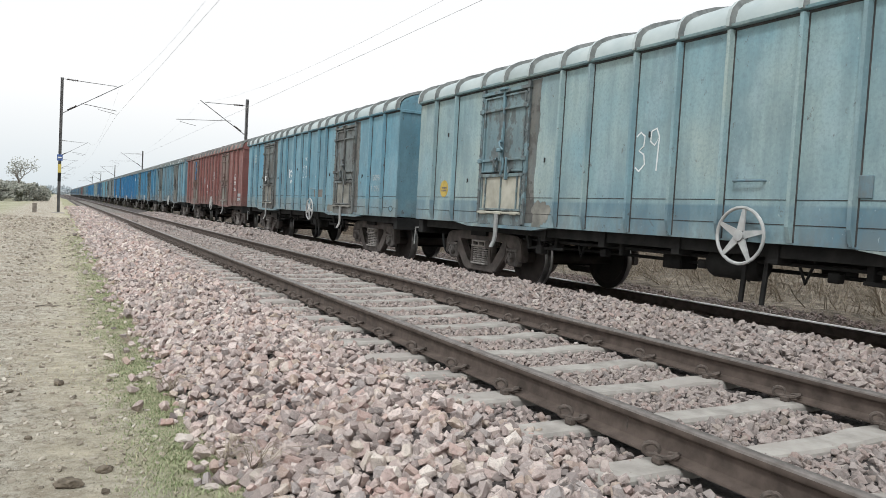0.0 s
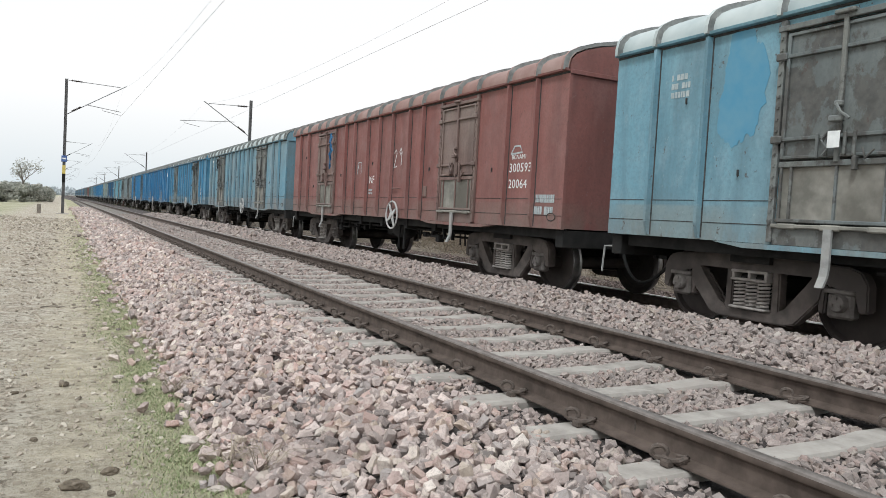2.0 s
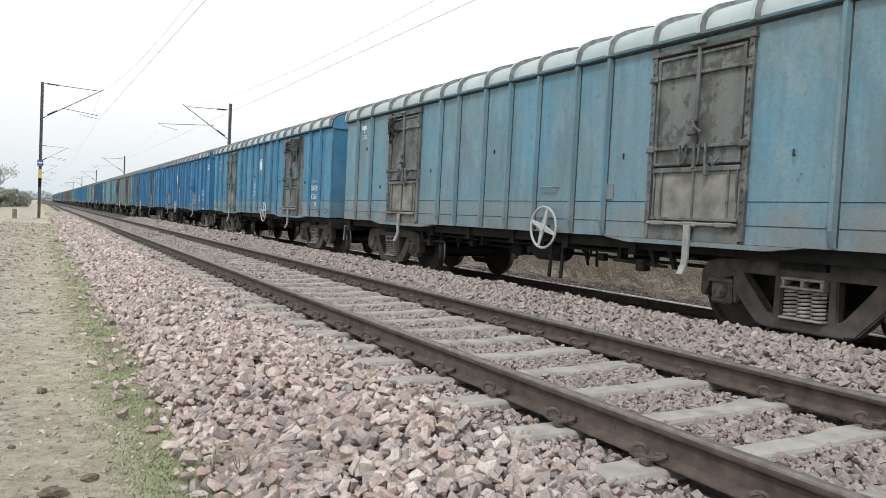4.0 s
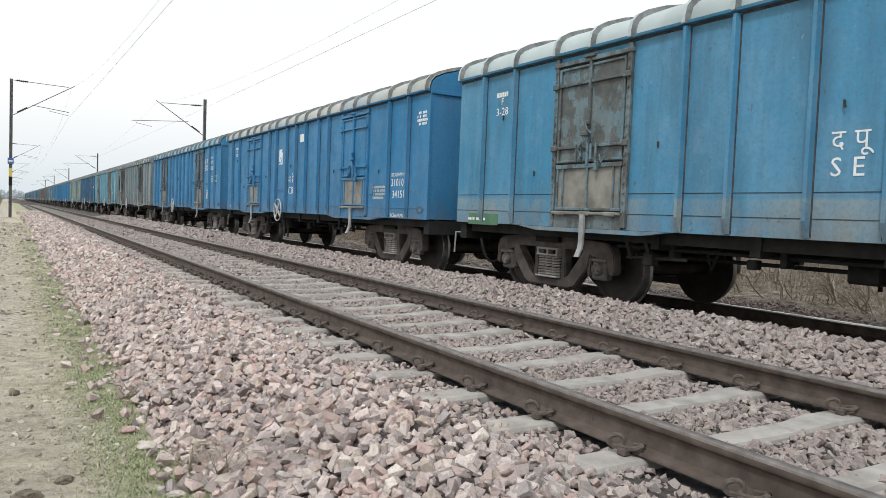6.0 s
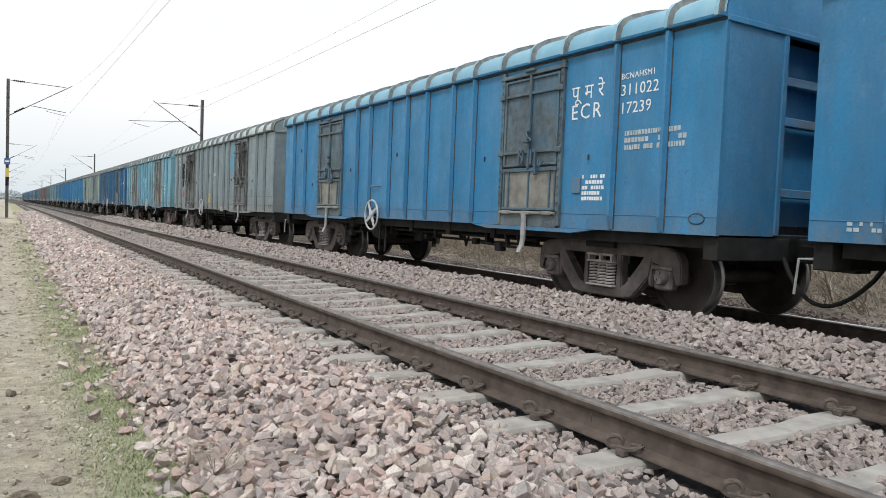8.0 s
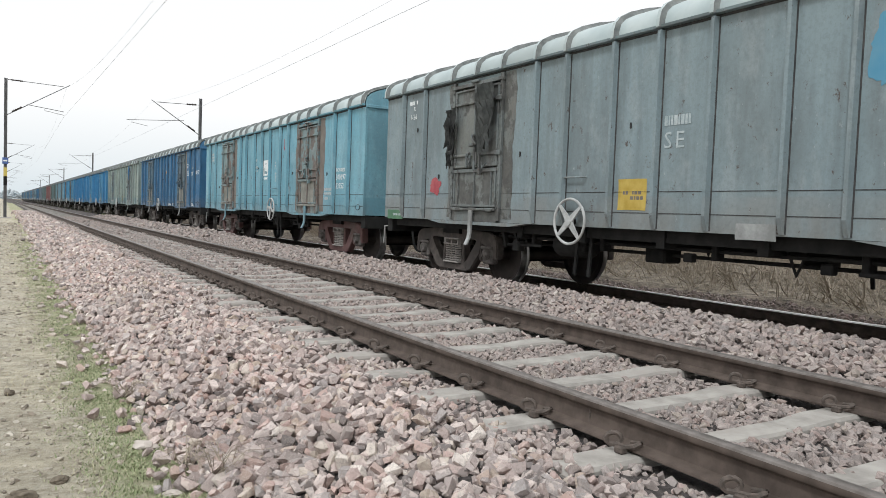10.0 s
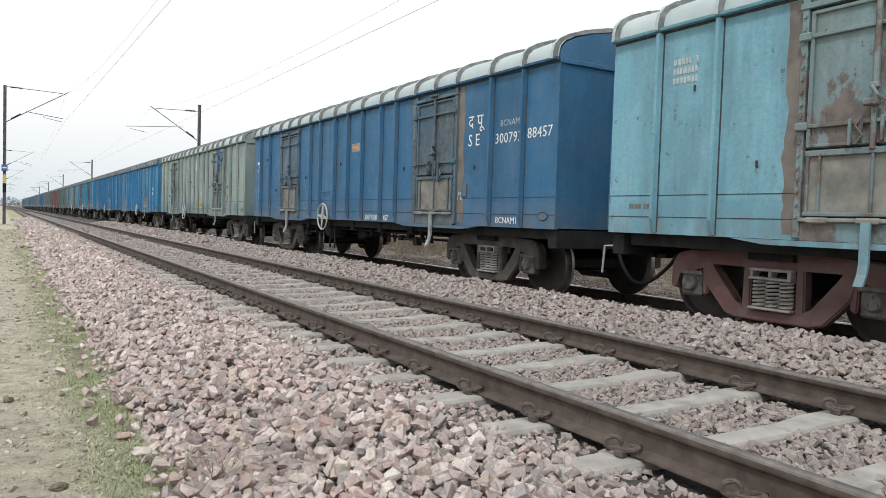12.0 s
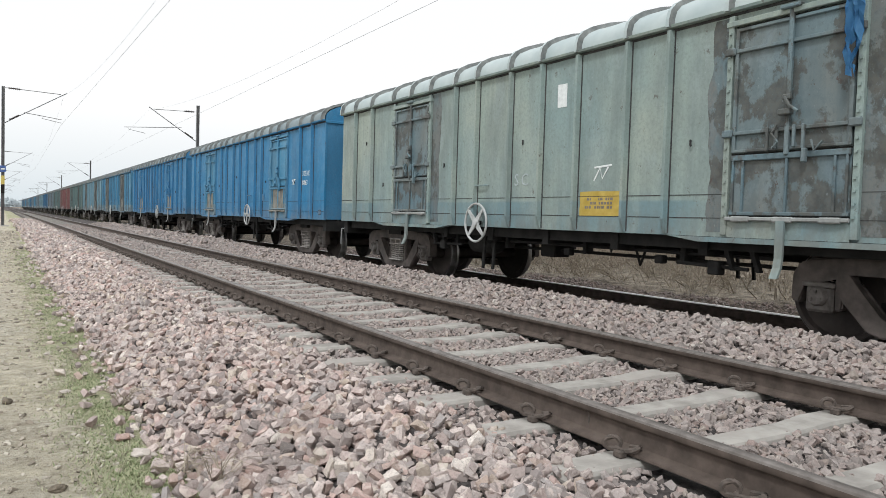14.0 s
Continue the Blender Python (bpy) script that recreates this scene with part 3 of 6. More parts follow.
def brake_gear_mesh():
    bm = bmesh.new()
    for x, z in ((-1.25, 0.80), (-0.9, 0.70)):
        tube(bm, [(x, -3.4, z), (x, 3.4, z)], 0.022)
    for y in (-2.2, -0.6, 1.1, 2.5):
        box(bm, -1.31, -1.17, y - 0.035, y + 0.035, 0.70, 0.92, 0.008)
        box(bm, -1.30, -1.2, y + 0.3, y + 0.42, 0.66, 0.76, 0.012)
    for y in (-1.5, 2.0):
        tube(bm, [(-1.22, y - 0.12, 0.9), (-1.22, y, 0.62), (-1.22, y + 0.12, 0.9)], 0.02)
    box(bm, -1.05, -0.75, 0.3, 0.62, 0.60, 0.84, 0.02)
    for e in (-1, 1):   # slanting steps and a valve box beside each door
        for y in (3.12, 2.82):
            prism(bm, [(e * y - 0.03, 0.93), (e * y + 0.03, 0.93), (e * y - 0.09, 0.66), (e * y - 0.13, 0.66)], -1.42, -1.36, "x")
        tube(bm, [(-1.39, e * 3.1, 0.68), (-1.39, e * 2.2, 0.70)], 0.02)
        box(bm, -1.46, -1.33, e * 2.72 - 0.07, e * 2.72 + 0.07, 0.60, 0.74, 0.015)
    return mesh_of("brake_rigging", bm)


def reservoir_mesh():
    bm = bmesh.new()
    prof = [(-0.36, 0.04), (-0.34, 0.13), (-0.28, 0.165), (0.28, 0.165), (0.34, 0.13), (0.36, 0.04)]
    lathe(bm, prof, (0, 0, 0), 14)
    bmesh.ops.rotate(bm, verts=bm.verts, matrix=Matrix.Rotation(radians(90), 3, "Z"))
    return mesh_of("air_reservoir", bm, BLACK, smooth=True)


def handwheel_mesh(spokes=4):
    bm = bmesh.new()
    ring = [(0.0, 0.285 * math.cos(k * math.tau / 28), 0.285 * math.sin(k * math.tau / 28)) for k in range(28)]
    tube(bm, ring, 0.018, 7, closed=True)
    for k in range(spokes):
        a = radians(98) + math.tau * k / spokes
        c, s = math.cos(a), math.sin(a)
        o = [((-s * w + c * r), (c * w + s * r)) for r, w in ((0.03, -0.045), (0.275, -0.018), (0.275, 0.018), (0.03, 0.045))]
        prism(bm, o, -0.012, 0.008 - 0.001 * k, "x")
    lathe(bm, [(-0.035, 0.03), (-0.03, 0.055), (0.03, 0.06)], (0, 0, 0), 12)
    return mesh_of("handwheel", bm, smooth=True)


def wheel_stand_mesh():
    bm = bmesh.new()
    box(bm, 0.02, 0.3, -0.03, 0.03, -0.03, 0.03)
    box(bm, 0.28, 0.36, -0.09, 0.09, -0.18, 0.12, 0.01)
    for y in (-0.16, 0.1):
        prism(bm, ((y - 0.02, -0.1), (y + 0.03, -0.1), (y + 0.075, -0.7), (y + 0.03, -0.7)), 0.25, 0.28, "x")
    return mesh_of("handwheel_stand", bm, BLACK)


def side_frame_mesh():
    """A cast three-piece bogie side frame: (y, z) pieces of slightly different depth."""
    bm = bmesh.new()
    T = -0.07
    top = [(-1.08, 0.83), (-0.55, 0.86), (0.55, 0.86), (1.08, 0.83), (1.2, 0.79), (1.27, 0.68), (1.28, 0.42), (1.19, 0.40), (1.16, 0.59),
           (0.88, 0.62), (0.70, 0.715), (-0.70, 0.715), (-0.88, 0.62), (-1.16, 0.59), (-1.19, 0.40), (-1.28, 0.42), (-1.27, 0.68), (-1.2, 0.79)]
    prism(bm, top, T, 0.07, "x")
    for s in (-1, 1):
        prism(bm, [(s * 0.245, 0.20), (s * 0.35, 0.22), (s * 0.335, 0.75), (s * 0.245, 0.75)], T + 0.004, 0.064, "x")
        prism(bm, [(s * 0.26, 0.205), (s * 0.44, 0.17), (s * 0.54, 0.195), (s * 0.80, 0.47), (s * 0.86, 0.74), (s * 0.72, 0.74), (s * 0.66, 0.60), (s * 0.43, 0.33), (s * 0.33, 0.31)], T - 0.004, 0.06, "x")
        prism(bm, [(s * 0.775, 0.37), (s * 0.845, 0.35), (s * 0.86, 0.70), (s * 0.76, 0.66)], T + 0.008, 0.055, "x")
        prism(bm, [(s * 0.86, 0.615), (s * 1.17, 0.615), (s * 1.12, 0.565), (s * 0.9, 0.565)], T - 0.012, 0.05, "x")
    prism(bm, [(-0.46, 0.165), (0.46, 0.165), (0.40, 0.28), (-0.40, 0.28)], T - 0.008, 0.08, "x")
    bmesh.ops.bevel(bm, geom=[e for e in bm.edges if e.calc_length() > 0.03], offset=0.016, segments=2, affect="EDGES")
    return mesh_of("side_frame", bm, smooth=True)


def spring_mesh():
    bm = bmesh.new()
    pts = []
    for k in range(7 * 10):
        a = k * math.tau / 10
        pts.append((0.07 * math.cos(a), 0.07 * math.sin(a), 0.31 + 0.27 * k / 69))
    tube(bm, pts, 0.0148, 6)
    return mesh_of("spring", bm, SPRING, smooth=True)


def spring_plank_mesh():
    bm = bmesh.new()
    box(bm, -0.13, 0.2, -0.235, 0.235, 0.283, 0.31, 0.008)
    return mesh_of("spring_plank", bm, SPRING)


def bolster_end_mesh():
    """The bolster's end, with two pockets over the springs."""
    bm = bmesh.new()
    box(bm, -0.13, 0.2, -0.235, 0.235, 0.585, 0.612, 0.008)
    for y in (-0.205, 0.0, 0.205):
        box(bm, -0.12, 0.2, y - 0.018, y + 0.018, 0.605, 0.68, 0.006)
    box(bm, -0.125, 0.2, -0.235, 0.235, 0.672, 0.70, 0.008)
    return mesh_of("bolster_end", bm, SPRING)


def axle_box_mesh():
    bm = bmesh.new()
    lathe(bm, [(-0.09, 0.03), (-0.09, 0.075), (-0.07, 0.09), (-0.0, 0.095), (0.01, 0.13), (0.1, 0.13)], (0, 0, 0), 16)
    for k in range(3):
        a = radians(90 + 120 * k)
        box(bm, -0.105, -0.085, 0.048 * math.cos(a) - 0.014, 0.048 * math.cos(a) + 0.014, 0.048 * math.sin(a) - 0.014, 0.048 * math.sin(a) + 0.014)
    box(bm, -0.06, 0.12, -0.16, 0.16, 0.085, 0.13, 0.01)
    box(bm, -0.035, 0.1, -0.135, 0.135, -0.15, 0.1, 0.025)
    return mesh_of("axle_box", bm, SPRING, smooth=True)


def wheelset_mesh():
    bm = bmesh.new()
    for s in (-1, 1):
        x = s * 0.855
        prof = [(s * -0.03, 0.10), (s * 0.0, 0.16), (s * 0.0, 0.40), (s * 0.045, 0.425), (s * 0.05, 0.462), (s * 0.03, 0.478), (s * -0.05, 0.484), (s * -0.065, 0.512), (s * -0.085, 0.505), (s * -0.09, 0.42), (s * -0.06, 0.38), (s * -0.06, 0.14)]
        lathe(bm, [(o, r) for o, r in prof], (x, 0, 0), 32, [0, 0, 0, 0, 1, 1, 1, 1, 0, 0, 0])
    tube(bm, [(-1.15, 0, 0), (1.15, 0, 0)], 0.085, 12)
    return mesh_of("wheelset", bm, WHEEL, TREAD, smooth=True)


def bolster_mesh():
    bm = bmesh.new()
    box(bm, -1.2, 1.2, -0.2, 0.2, 0.40, 0.66, 0.03)
    box(bm, -0.3, 0.3, -0.25, 0.25, 0.55, 0.80, 0.02)
    for y in (-0.5, 0.5):
        box(bm, -1.0, 1.0, y - 0.05, y + 0.05, 0.34, 0.46)
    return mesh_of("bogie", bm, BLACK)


def coupler_mesh():
    bm = bmesh.new()
    box(bm, -0.09, 0.09, -0.1, 0.36, 0.72, 0.92, 0.015)
    prism(bm, [(-0.2, 0.32), (0.12, 0.34), (0.2, 0.46), (0.06, 0.49), (-0.02, 0.42), (-0.2, 0.47)], 0.66, 0.97, "z")
    return mesh_of("coupler", bm)


def hose_mesh():
    bm = bmesh.new()
    pts = [(-0.42 - 0.12 * math.sin(k / 12 * math.pi), -0.1 + 1.1 * k / 12, 0.78 - 0.46 * math.sin(k / 12 * math.pi) ** 0.8) for k in range(13)]
    tube(bm, pts, 0.024, 7)
    tube(bm, [(-0.42, -0.15, 0.9), (-0.42, -0.1, 0.78)], 0.035, 7)
    return mesh_of("brake_hose", bm, BLACK, smooth=True)


def hanger_mesh():
    """The bent release rod at a headstock."""
    bm = bmesh.new()
    tube(bm, [(0, 0, 0.9), (-0.03, 0.02, 0.84), (-0.05, 0.22, 0.83), (-0.05, 0.25, 0.5)], 0.014)
    return mesh_of("release_rod", bm, LEVER)


MESH = {
    "side_wall": wall_mesh(), "wagon_floor": floor_mesh(), "end_wall": end_wall_mesh(), "roof": roof_mesh(), "gable": gable_mesh(), "roof_rib": roof_rib_mesh(), "rib": rib_mesh(), "gutter": gutter_mesh(),
    "seam_a": seam_mesh(1.43), "seam_b": seam_mesh(1.19), "end_post": end_post_mesh(), "end_beam": end_beam_mesh(), "door": door_mesh(),
    "leaf_a": leaf_mesh(1), "leaf_b": leaf_mesh(-1), "flap": flap_mesh(), "flap_frame": flap_frame_mesh(), "lock": lock_mesh(),
    "hinge_rail": hinge_rail_mesh(), "door_sill": door_sill_mesh(), "lever": lever_mesh(), "hook": hook_mesh(), "maker": maker_plate_mesh(), "grab": grab_mesh(),
    "underframe": underframe_mesh(), "rigging": brake_gear_mesh(), "reservoir": reservoir_mesh(), "handwheel": handwheel_mesh(), "handwheel_five": handwheel_mesh(5),
    "stand": wheel_stand_mesh(), "side_frame": side_frame_mesh(), "spring": spring_mesh(), "spring_plank": spring_plank_mesh(), "bolster_end": bolster_end_mesh(), "axle_box": axle_box_mesh(),
    "wheelset": wheelset_mesh(), "bogie": bolster_mesh(), "coupler": coupler_mesh(), "hose": hose_mesh(), "rod": hanger_mesh(),
    "holder": plate_mesh(0.15, 0.2, 0.02),
}
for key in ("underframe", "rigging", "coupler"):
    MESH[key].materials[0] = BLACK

TURN = (0, 20, 50, 10, -8, 28, 50, 40, 8, 0, 35)      # how far each handwheel is wound
WAGONS = []      # (wagon, its place in the train, its wheelsets)


def freight_wagon(k, coat, roof_coat, door_coat, low_coat, label, wheel_at=7.77, bogie_coat=BOGIE):
    w = new("freight_wagon")
    tagged(w, label, "freight wagon", "wagons of the goods train")
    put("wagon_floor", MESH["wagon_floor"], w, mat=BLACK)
    put("roof", MESH["roof"], w, mat=roof_coat)
    for e, rz in ((Y_END, 0), (-Y_END, 180)):
        put("gable", MESH["gable"], w, pose(0, e, 0, 0, 0, rz), coat)
        put("end_wall", MESH["end_wall"], w, pose(0, e, 0, 0, 0, rz), coat)
        for x in (-0.58, 0.58):
            put("end_post", MESH["end_post"], w, pose(x, e + (0.006 if e > 0 else -0.006), 0, 0, 0, rz), coat)
        for z in (1.5, 2.3, 2.75):
            put("end_beam", MESH["end_beam"], w, pose(0, e - (0.15 if e > 0 else -0.15), z, 0, 0, rz), coat)
        put("coupler", MESH["coupler"], w, pose(0, e, 0, 0, 0, rz))
        put("release_rod", MESH["rod"], w, pose(-1.45 if e > 0 else 1.45, e - (0.1 if e > 0 else -0.1), 0, 0, 0, rz))
    put("brake_hose", MESH["hose"], w, pose(0, Y_END, 0))
    spots = sorted([0.06, *RIBS, LENGTH - 0.06] + [c + s * 0.68 for c in DOORS for s in (-1, 1)] + list(DOORS))
    for d in spots:
        put("roof_rib", MESH["roof_rib"], w, pose(0, Y_END - d, 0), roof_coat)
    for side, rz in ((-1, 0), (1, 180)):
        flip = 1 if side < 0 else -1
        put("side_wall", MESH["side_wall"], w, pose(side * HALF, 0, 0, 0, 0, rz), coat)
        put("gutter", MESH["gutter"], w, pose(side * HALF, 0, 0, 0, 0, rz), coat)
        clean = k in (5, 6)
        for s in ("seam_b",) if clean else ("seam_a", "seam_b"):
            put("weld_seam", MESH[s], w, pose(side * HALF, 0, 0, 0, 0, rz), coat if clean else DARKLINE)
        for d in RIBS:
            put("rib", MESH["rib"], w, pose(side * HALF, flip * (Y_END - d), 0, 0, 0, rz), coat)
        for d in DOORS:
            here = pose(side * (HALF + 0.001), flip * (Y_END - d), 0, 0, 0, rz)
            door = put("door", MESH["door"], w, here, coat if low_coat is None else door_coat, "door frame with bolted hinge posts")
            put("leaf", MESH["leaf_a"], door, mat=door_coat)
            put("leaf", MESH["leaf_b"], door, mat=door_coat)
            put("flap", MESH["flap"], door, mat=low_coat or door_coat)
            put("flap_frame", MESH["flap_frame"], door, mat=door_coat)
            put("lock_bar", MESH["lock"], door, mat=door_coat)
            put("hinge_rail", MESH["hinge_rail"], door, mat=low_coat or LEVER)
            put("door_sill", MESH["door_sill"], w, here, coat)
            put("lever", MESH["lever"], w, here, coat if k in (8, 10) else LEVER, "bent flat door lever")
        for d, z in HOOKS:
            put("label_hook", MESH["hook"], w, pose(side * HALF, flip * (Y_END - d), z, 0, 0, rz), DARKLINE)
        put("maker_plate", MESH["maker"], w, pose(side * HALF, flip * (Y_END - 13.2), 1.17, 0, 0, rz), coat)
        put("label_holder", MESH["holder"], w, pose(side * HALF, flip * (Y_END - (13.45 - wheel_at + 3.3)), 1.55, 0, 0, rz), coat)
        hw = flip * (Y_END - wheel_at) + (0 if side < 0 else 0.4)
        put("grab_handle", MESH["grab"], w, pose(side * HALF, hw, 1.62, 0, 0, rz), coat)
        wheel = put("handwheel", MESH["handwheel_five" if k in (0, 1, 4) else "handwheel"], w, pose(side * 1.66, hw, 1.06, TURN[k % len(TURN)], 0, rz), WHEELPAINT, "pale grey spoked brake handwheel")
        put("handwheel_stand", MESH["stand"], wheel, pose(0, 0, 0, -TURN[k % len(TURN)]))
    put("underframe", MESH["underframe"], w)
    put("brake_rigging", MESH["rigging"], w)
    put("brake_rigging", MESH["rigging"], w, pose(0, 0, 0, 0, 0, 180))
    put("air_reservoir", MESH["reservoir"], w, pose(-1.15, Y_END - wheel_at + 0.42, 0.74))
    sets = []
    for y in (-4.75, 4.75):
        bogie = put("bogie", MESH["bogie"], w, pose(0, y, 0), label="three-piece cast bogie")
        for s, rz in ((-1, 0), (1, 180)):
            put("side_frame", MESH["side_frame"], bogie, pose(s * 1.17, 0, 0, 0, 0, rz), bogie_coat)
            for key in ("spring_plank", "bolster_end"):
                put(key, MESH[key], bogie, pose(s * 1.17, 0, 0, 0, 0, rz))
            for y_ in (-0.15, 0.0, 0.15):
                put("spring", MESH["spring"], bogie, pose(s * 1.2, y_, 0))
            for a in (-1.0, 1.0):
                put("axle_box", MESH["axle_box"], bogie, pose(s * 1.2, a, 0.48, 0, 0, rz), BOXIRON)
        for a in (-1.0, 1.0):
            sets.append(put("wheelset", MESH["wheelset"], bogie, pose(0, a, 0.484)))
    w.matrix_basis = pose(TRAIN_X, 10.476 - Y_END + PITCH * k, RAIL_Z)
    WAGONS.append((w, k, sets))
    return w


def write(w, d, z, words, size, mat=WHITE, spacing=1.05, name="stencil"):
    """Letters on the near side: d metres from the rear end, z the foot of the letters."""
    m = Matrix(((0, 0, -1, -HALF - 0.004), (-1, 0, 0, Y_END - d), (0, 1, 0, z), (0, 0, 0, 1)))
    return put(name, text_mesh(words, size, spacing), w, m, mat)


def bars(w, d, z, width, height, rows, mat=FAINT):
    """Rows of small bars for lettering that cannot be read."""
    rnd = random.Random(int(d * 100 + z * 10))
    bm = bmesh.new()
    h = height / (rows * 1.5)
    for r in range(rows):
        u = 0.0
        while u < width - 0.03:
            q = rnd.uniform(0.02, 0.05)
            if rnd.random() < 0.8:
                zz = (rows - 1 - r) * h * 1.5
                box(bm, -0.004, 0.0, -u - q, -u, zz, zz + h)
            u += q + 0.012
    return tagged(put("faded_writing", mesh_of("faded_writing", bm), w, pose(-HALF - 0.001, Y_END - d, z), mat), kind="stuff")


def patch(w, d, z, width, height, mat, name="patch", lift=0.001):
    return put(name, patch_mesh(width, height, int(d * 100)), w, pose(-HALF - lift, Y_END - d, z), mat)


def blotch(w, d, z, width, height, mat, lift=0.001):
    """A ragged cloud of different paint."""
    rnd = random.Random(int(d * 100 + z * 1000))
    bm = bmesh.new()
    n, out, seed = 84, [], rnd.uniform(0, 90)
    for k in range(n):
        a = k * math.tau / n
        c = Vector((math.cos(a), math.sin(a), seed))
        rr = 0.85 + 0.4 * noise.noise(c * 1.3) + 0.15 * noise.noise(c * 3.7) + 0.06 * noise.noise(c * 9.0) + rnd.uniform(-0.03, 0.03)
        rr = max(0.25, rr)
        out.append((0.5 * width * rr * math.cos(a), 0.5 * height * rr * math.sin(a)))
    prism(bm, out, -0.0025, 0.0, "x")
    return put("paint_blotch", mesh_of("paint_blotch", bm), w, pose(-HALF - lift, Y_END - d, z), mat)


def door_band(w, d, width, mat):
    """A strip of differently painted plate beside a door, with ragged brushed edges."""
    rnd = random.Random(int(d * 77))
    h = EAVE - SILL - 0.1
    edge = [[], []]
    for j, side in enumerate((-1, 1)):
        o = 0.0
        for i in range(25):
            o = 0.7 * o + rnd.uniform(-0.022, 0.026)
            edge[j].append((side * (width / 2 + o), -h / 2 + h * i / 24))
    bm = bmesh.new()
    prism(bm, edge[0][::-1] + edge[1], -0.003, 0.0, "x")
    return put("painted_band", mesh_of("painted_band", bm), w, pose(-HALF, Y_END - d, (EAVE + SILL) / 2), mat)


def chalk(w, d, z, strokes, mat=WHITE, r=0.012):
    """A hand-drawn mark: strokes of (along, up) from the given place."""
    bm = bmesh.new()
    for s in strokes:
        tube(bm, [(-0.004, -u, v) for u, v in s], r, 4)
    for v in bm.verts:
        v.co.x = -0.003 + (v.co.x + 0.004) * 0.15
    return put("chalk_mark", mesh_of("chalk_mark", bm), w, pose(-HALF - 0.002, Y_END - d, z), mat)


coats = paint


TEAL = coats("paint_faded_teal", (0.20, 0.335, 0.385), 0.8, 0.6, (0.10, 0.185, 0.24), (0.36, 0.44, 0.42))
TEAL_BLUE = coats("paint_teal_blue", (0.13, 0.285, 0.365), 0.85, 0.8, (0.22, 0.285, 0.295), (0.205, 0.36, 0.43))
OXIDE = coats("paint_red_oxide", (0.225, 0.085, 0.075), 0.7, 0.5, (0.21, 0.125, 0.11))
SLATE = coats("paint_slate_grey", (0.175, 0.265, 0.305), 0.8, 0.6, (0.23, 0.25, 0.255), (0.13, 0.30, 0.40))
MID_BLUE = coats("paint_dull_blue", (0.042, 0.215, 0.365), 0.85, 0.6, (0.25, 0.30, 0.30))
BLUE = coats("paint_blue", (0.016, 0.168, 0.345), 0.6, 0.45)
BLUE_B = coats("paint_bright_blue", (0.02, 0.18, 0.36), 0.55, 0.4)
GREY = coats("paint_weathered_grey", (0.205, 0.255, 0.27), 0.9, 0.9, (0.23, 0.25, 0.25), (0.225, 0.29, 0.315))
TURQ = coats("paint_turquoise", (0.145, 0.345, 0.435), 0.8, 0.7, (0.13, 0.29, 0.36), (0.20, 0.41, 0.49))
NAVY = coats("paint_navy", (0.022, 0.122, 0.245), 0.7, 0.4, (0.07, 0.15, 0.25))
KHAKI = coats("paint_pale_khaki", (0.225, 0.30, 0.295), 0.75, 0.7, (0.16, 0.255, 0.285), (0.345, 0.39, 0.34))
GREEN = coats("paint_dark_green", (0.10, 0.16, 0.16), 0.6, 0.4)
MAROON = coats("paint_maroon", (0.19, 0.075, 0.075), 0.6, 0.4)
DARK = coats("paint_dark_slate", (0.14, 0.18, 0.215), 0.6, 0.4)
ROOF_PALE = speckled("roof_pale_grey", (0.36, 0.42, 0.43), (0.47, 0.52, 0.52), 1.6, 0.6, 0.0, 0.3, 0.01, (0.32, 0.36, 0.36))
ROOF_BLUE = speckled("roof_dusty_blue", (0.16, 0.34, 0.46), (0.26, 0.44, 0.53), 1.6, 0.6, 0.0, 0.3, 0.01, (0.22, 0.38, 0.48))
ROOF_TAN = speckled("roof_dusty_grey", (0.34, 0.345, 0.32), (0.45, 0.45, 0.42), 1.6, 0.65, 0.0, 0.3, 0.01, (0.30, 0.36, 0.40))
ROOF_RED = speckled("roof_red_grey", (0.22, 0.125, 0.11), (0.32, 0.22, 0.20), 1.6, 0.65, 0.0, 0.3, 0.01, (0.24, 0.13, 0.11))
DOOR_GREY = coats("door_grime_grey", (0.135, 0.16, 0.165), 0.9, 0.8, None, (0.19, 0.195, 0.18), (0.06, 0.057, 0.053))
DOOR_TEAL = coats("door_grime_teal", (0.12, 0.195, 0.23), 0.9, 0.9, None, (0.18, 0.195, 0.185), (0.06, 0.058, 0.052))
DOOR_RUST = coats("door_rust_teal", (0.14, 0.24, 0.265), 0.9, 0.9, None, (0.21, 0.24, 0.23), (0.105, 0.07, 0.057))
DOOR_NAVY = coats("door_grime_navy", (0.055, 0.13, 0.20), 0.9, 0.8, None, (0.13, 0.17, 0.175), (0.06, 0.075, 0.085))
DOOR_AQUA = coats("door_grime_aqua", (0.14, 0.235, 0.275), 0.9, 0.9, None, (0.22, 0.29, 0.29), (0.075, 0.08, 0.08))
DOOR_BLACK = coats("door_soot", (0.085, 0.088, 0.085), 0.8, 0.6)
DOOR_RED = coats("door_grime_red", (0.17, 0.10, 0.088), 0.9, 0.8, None, (0.22, 0.17, 0.15))

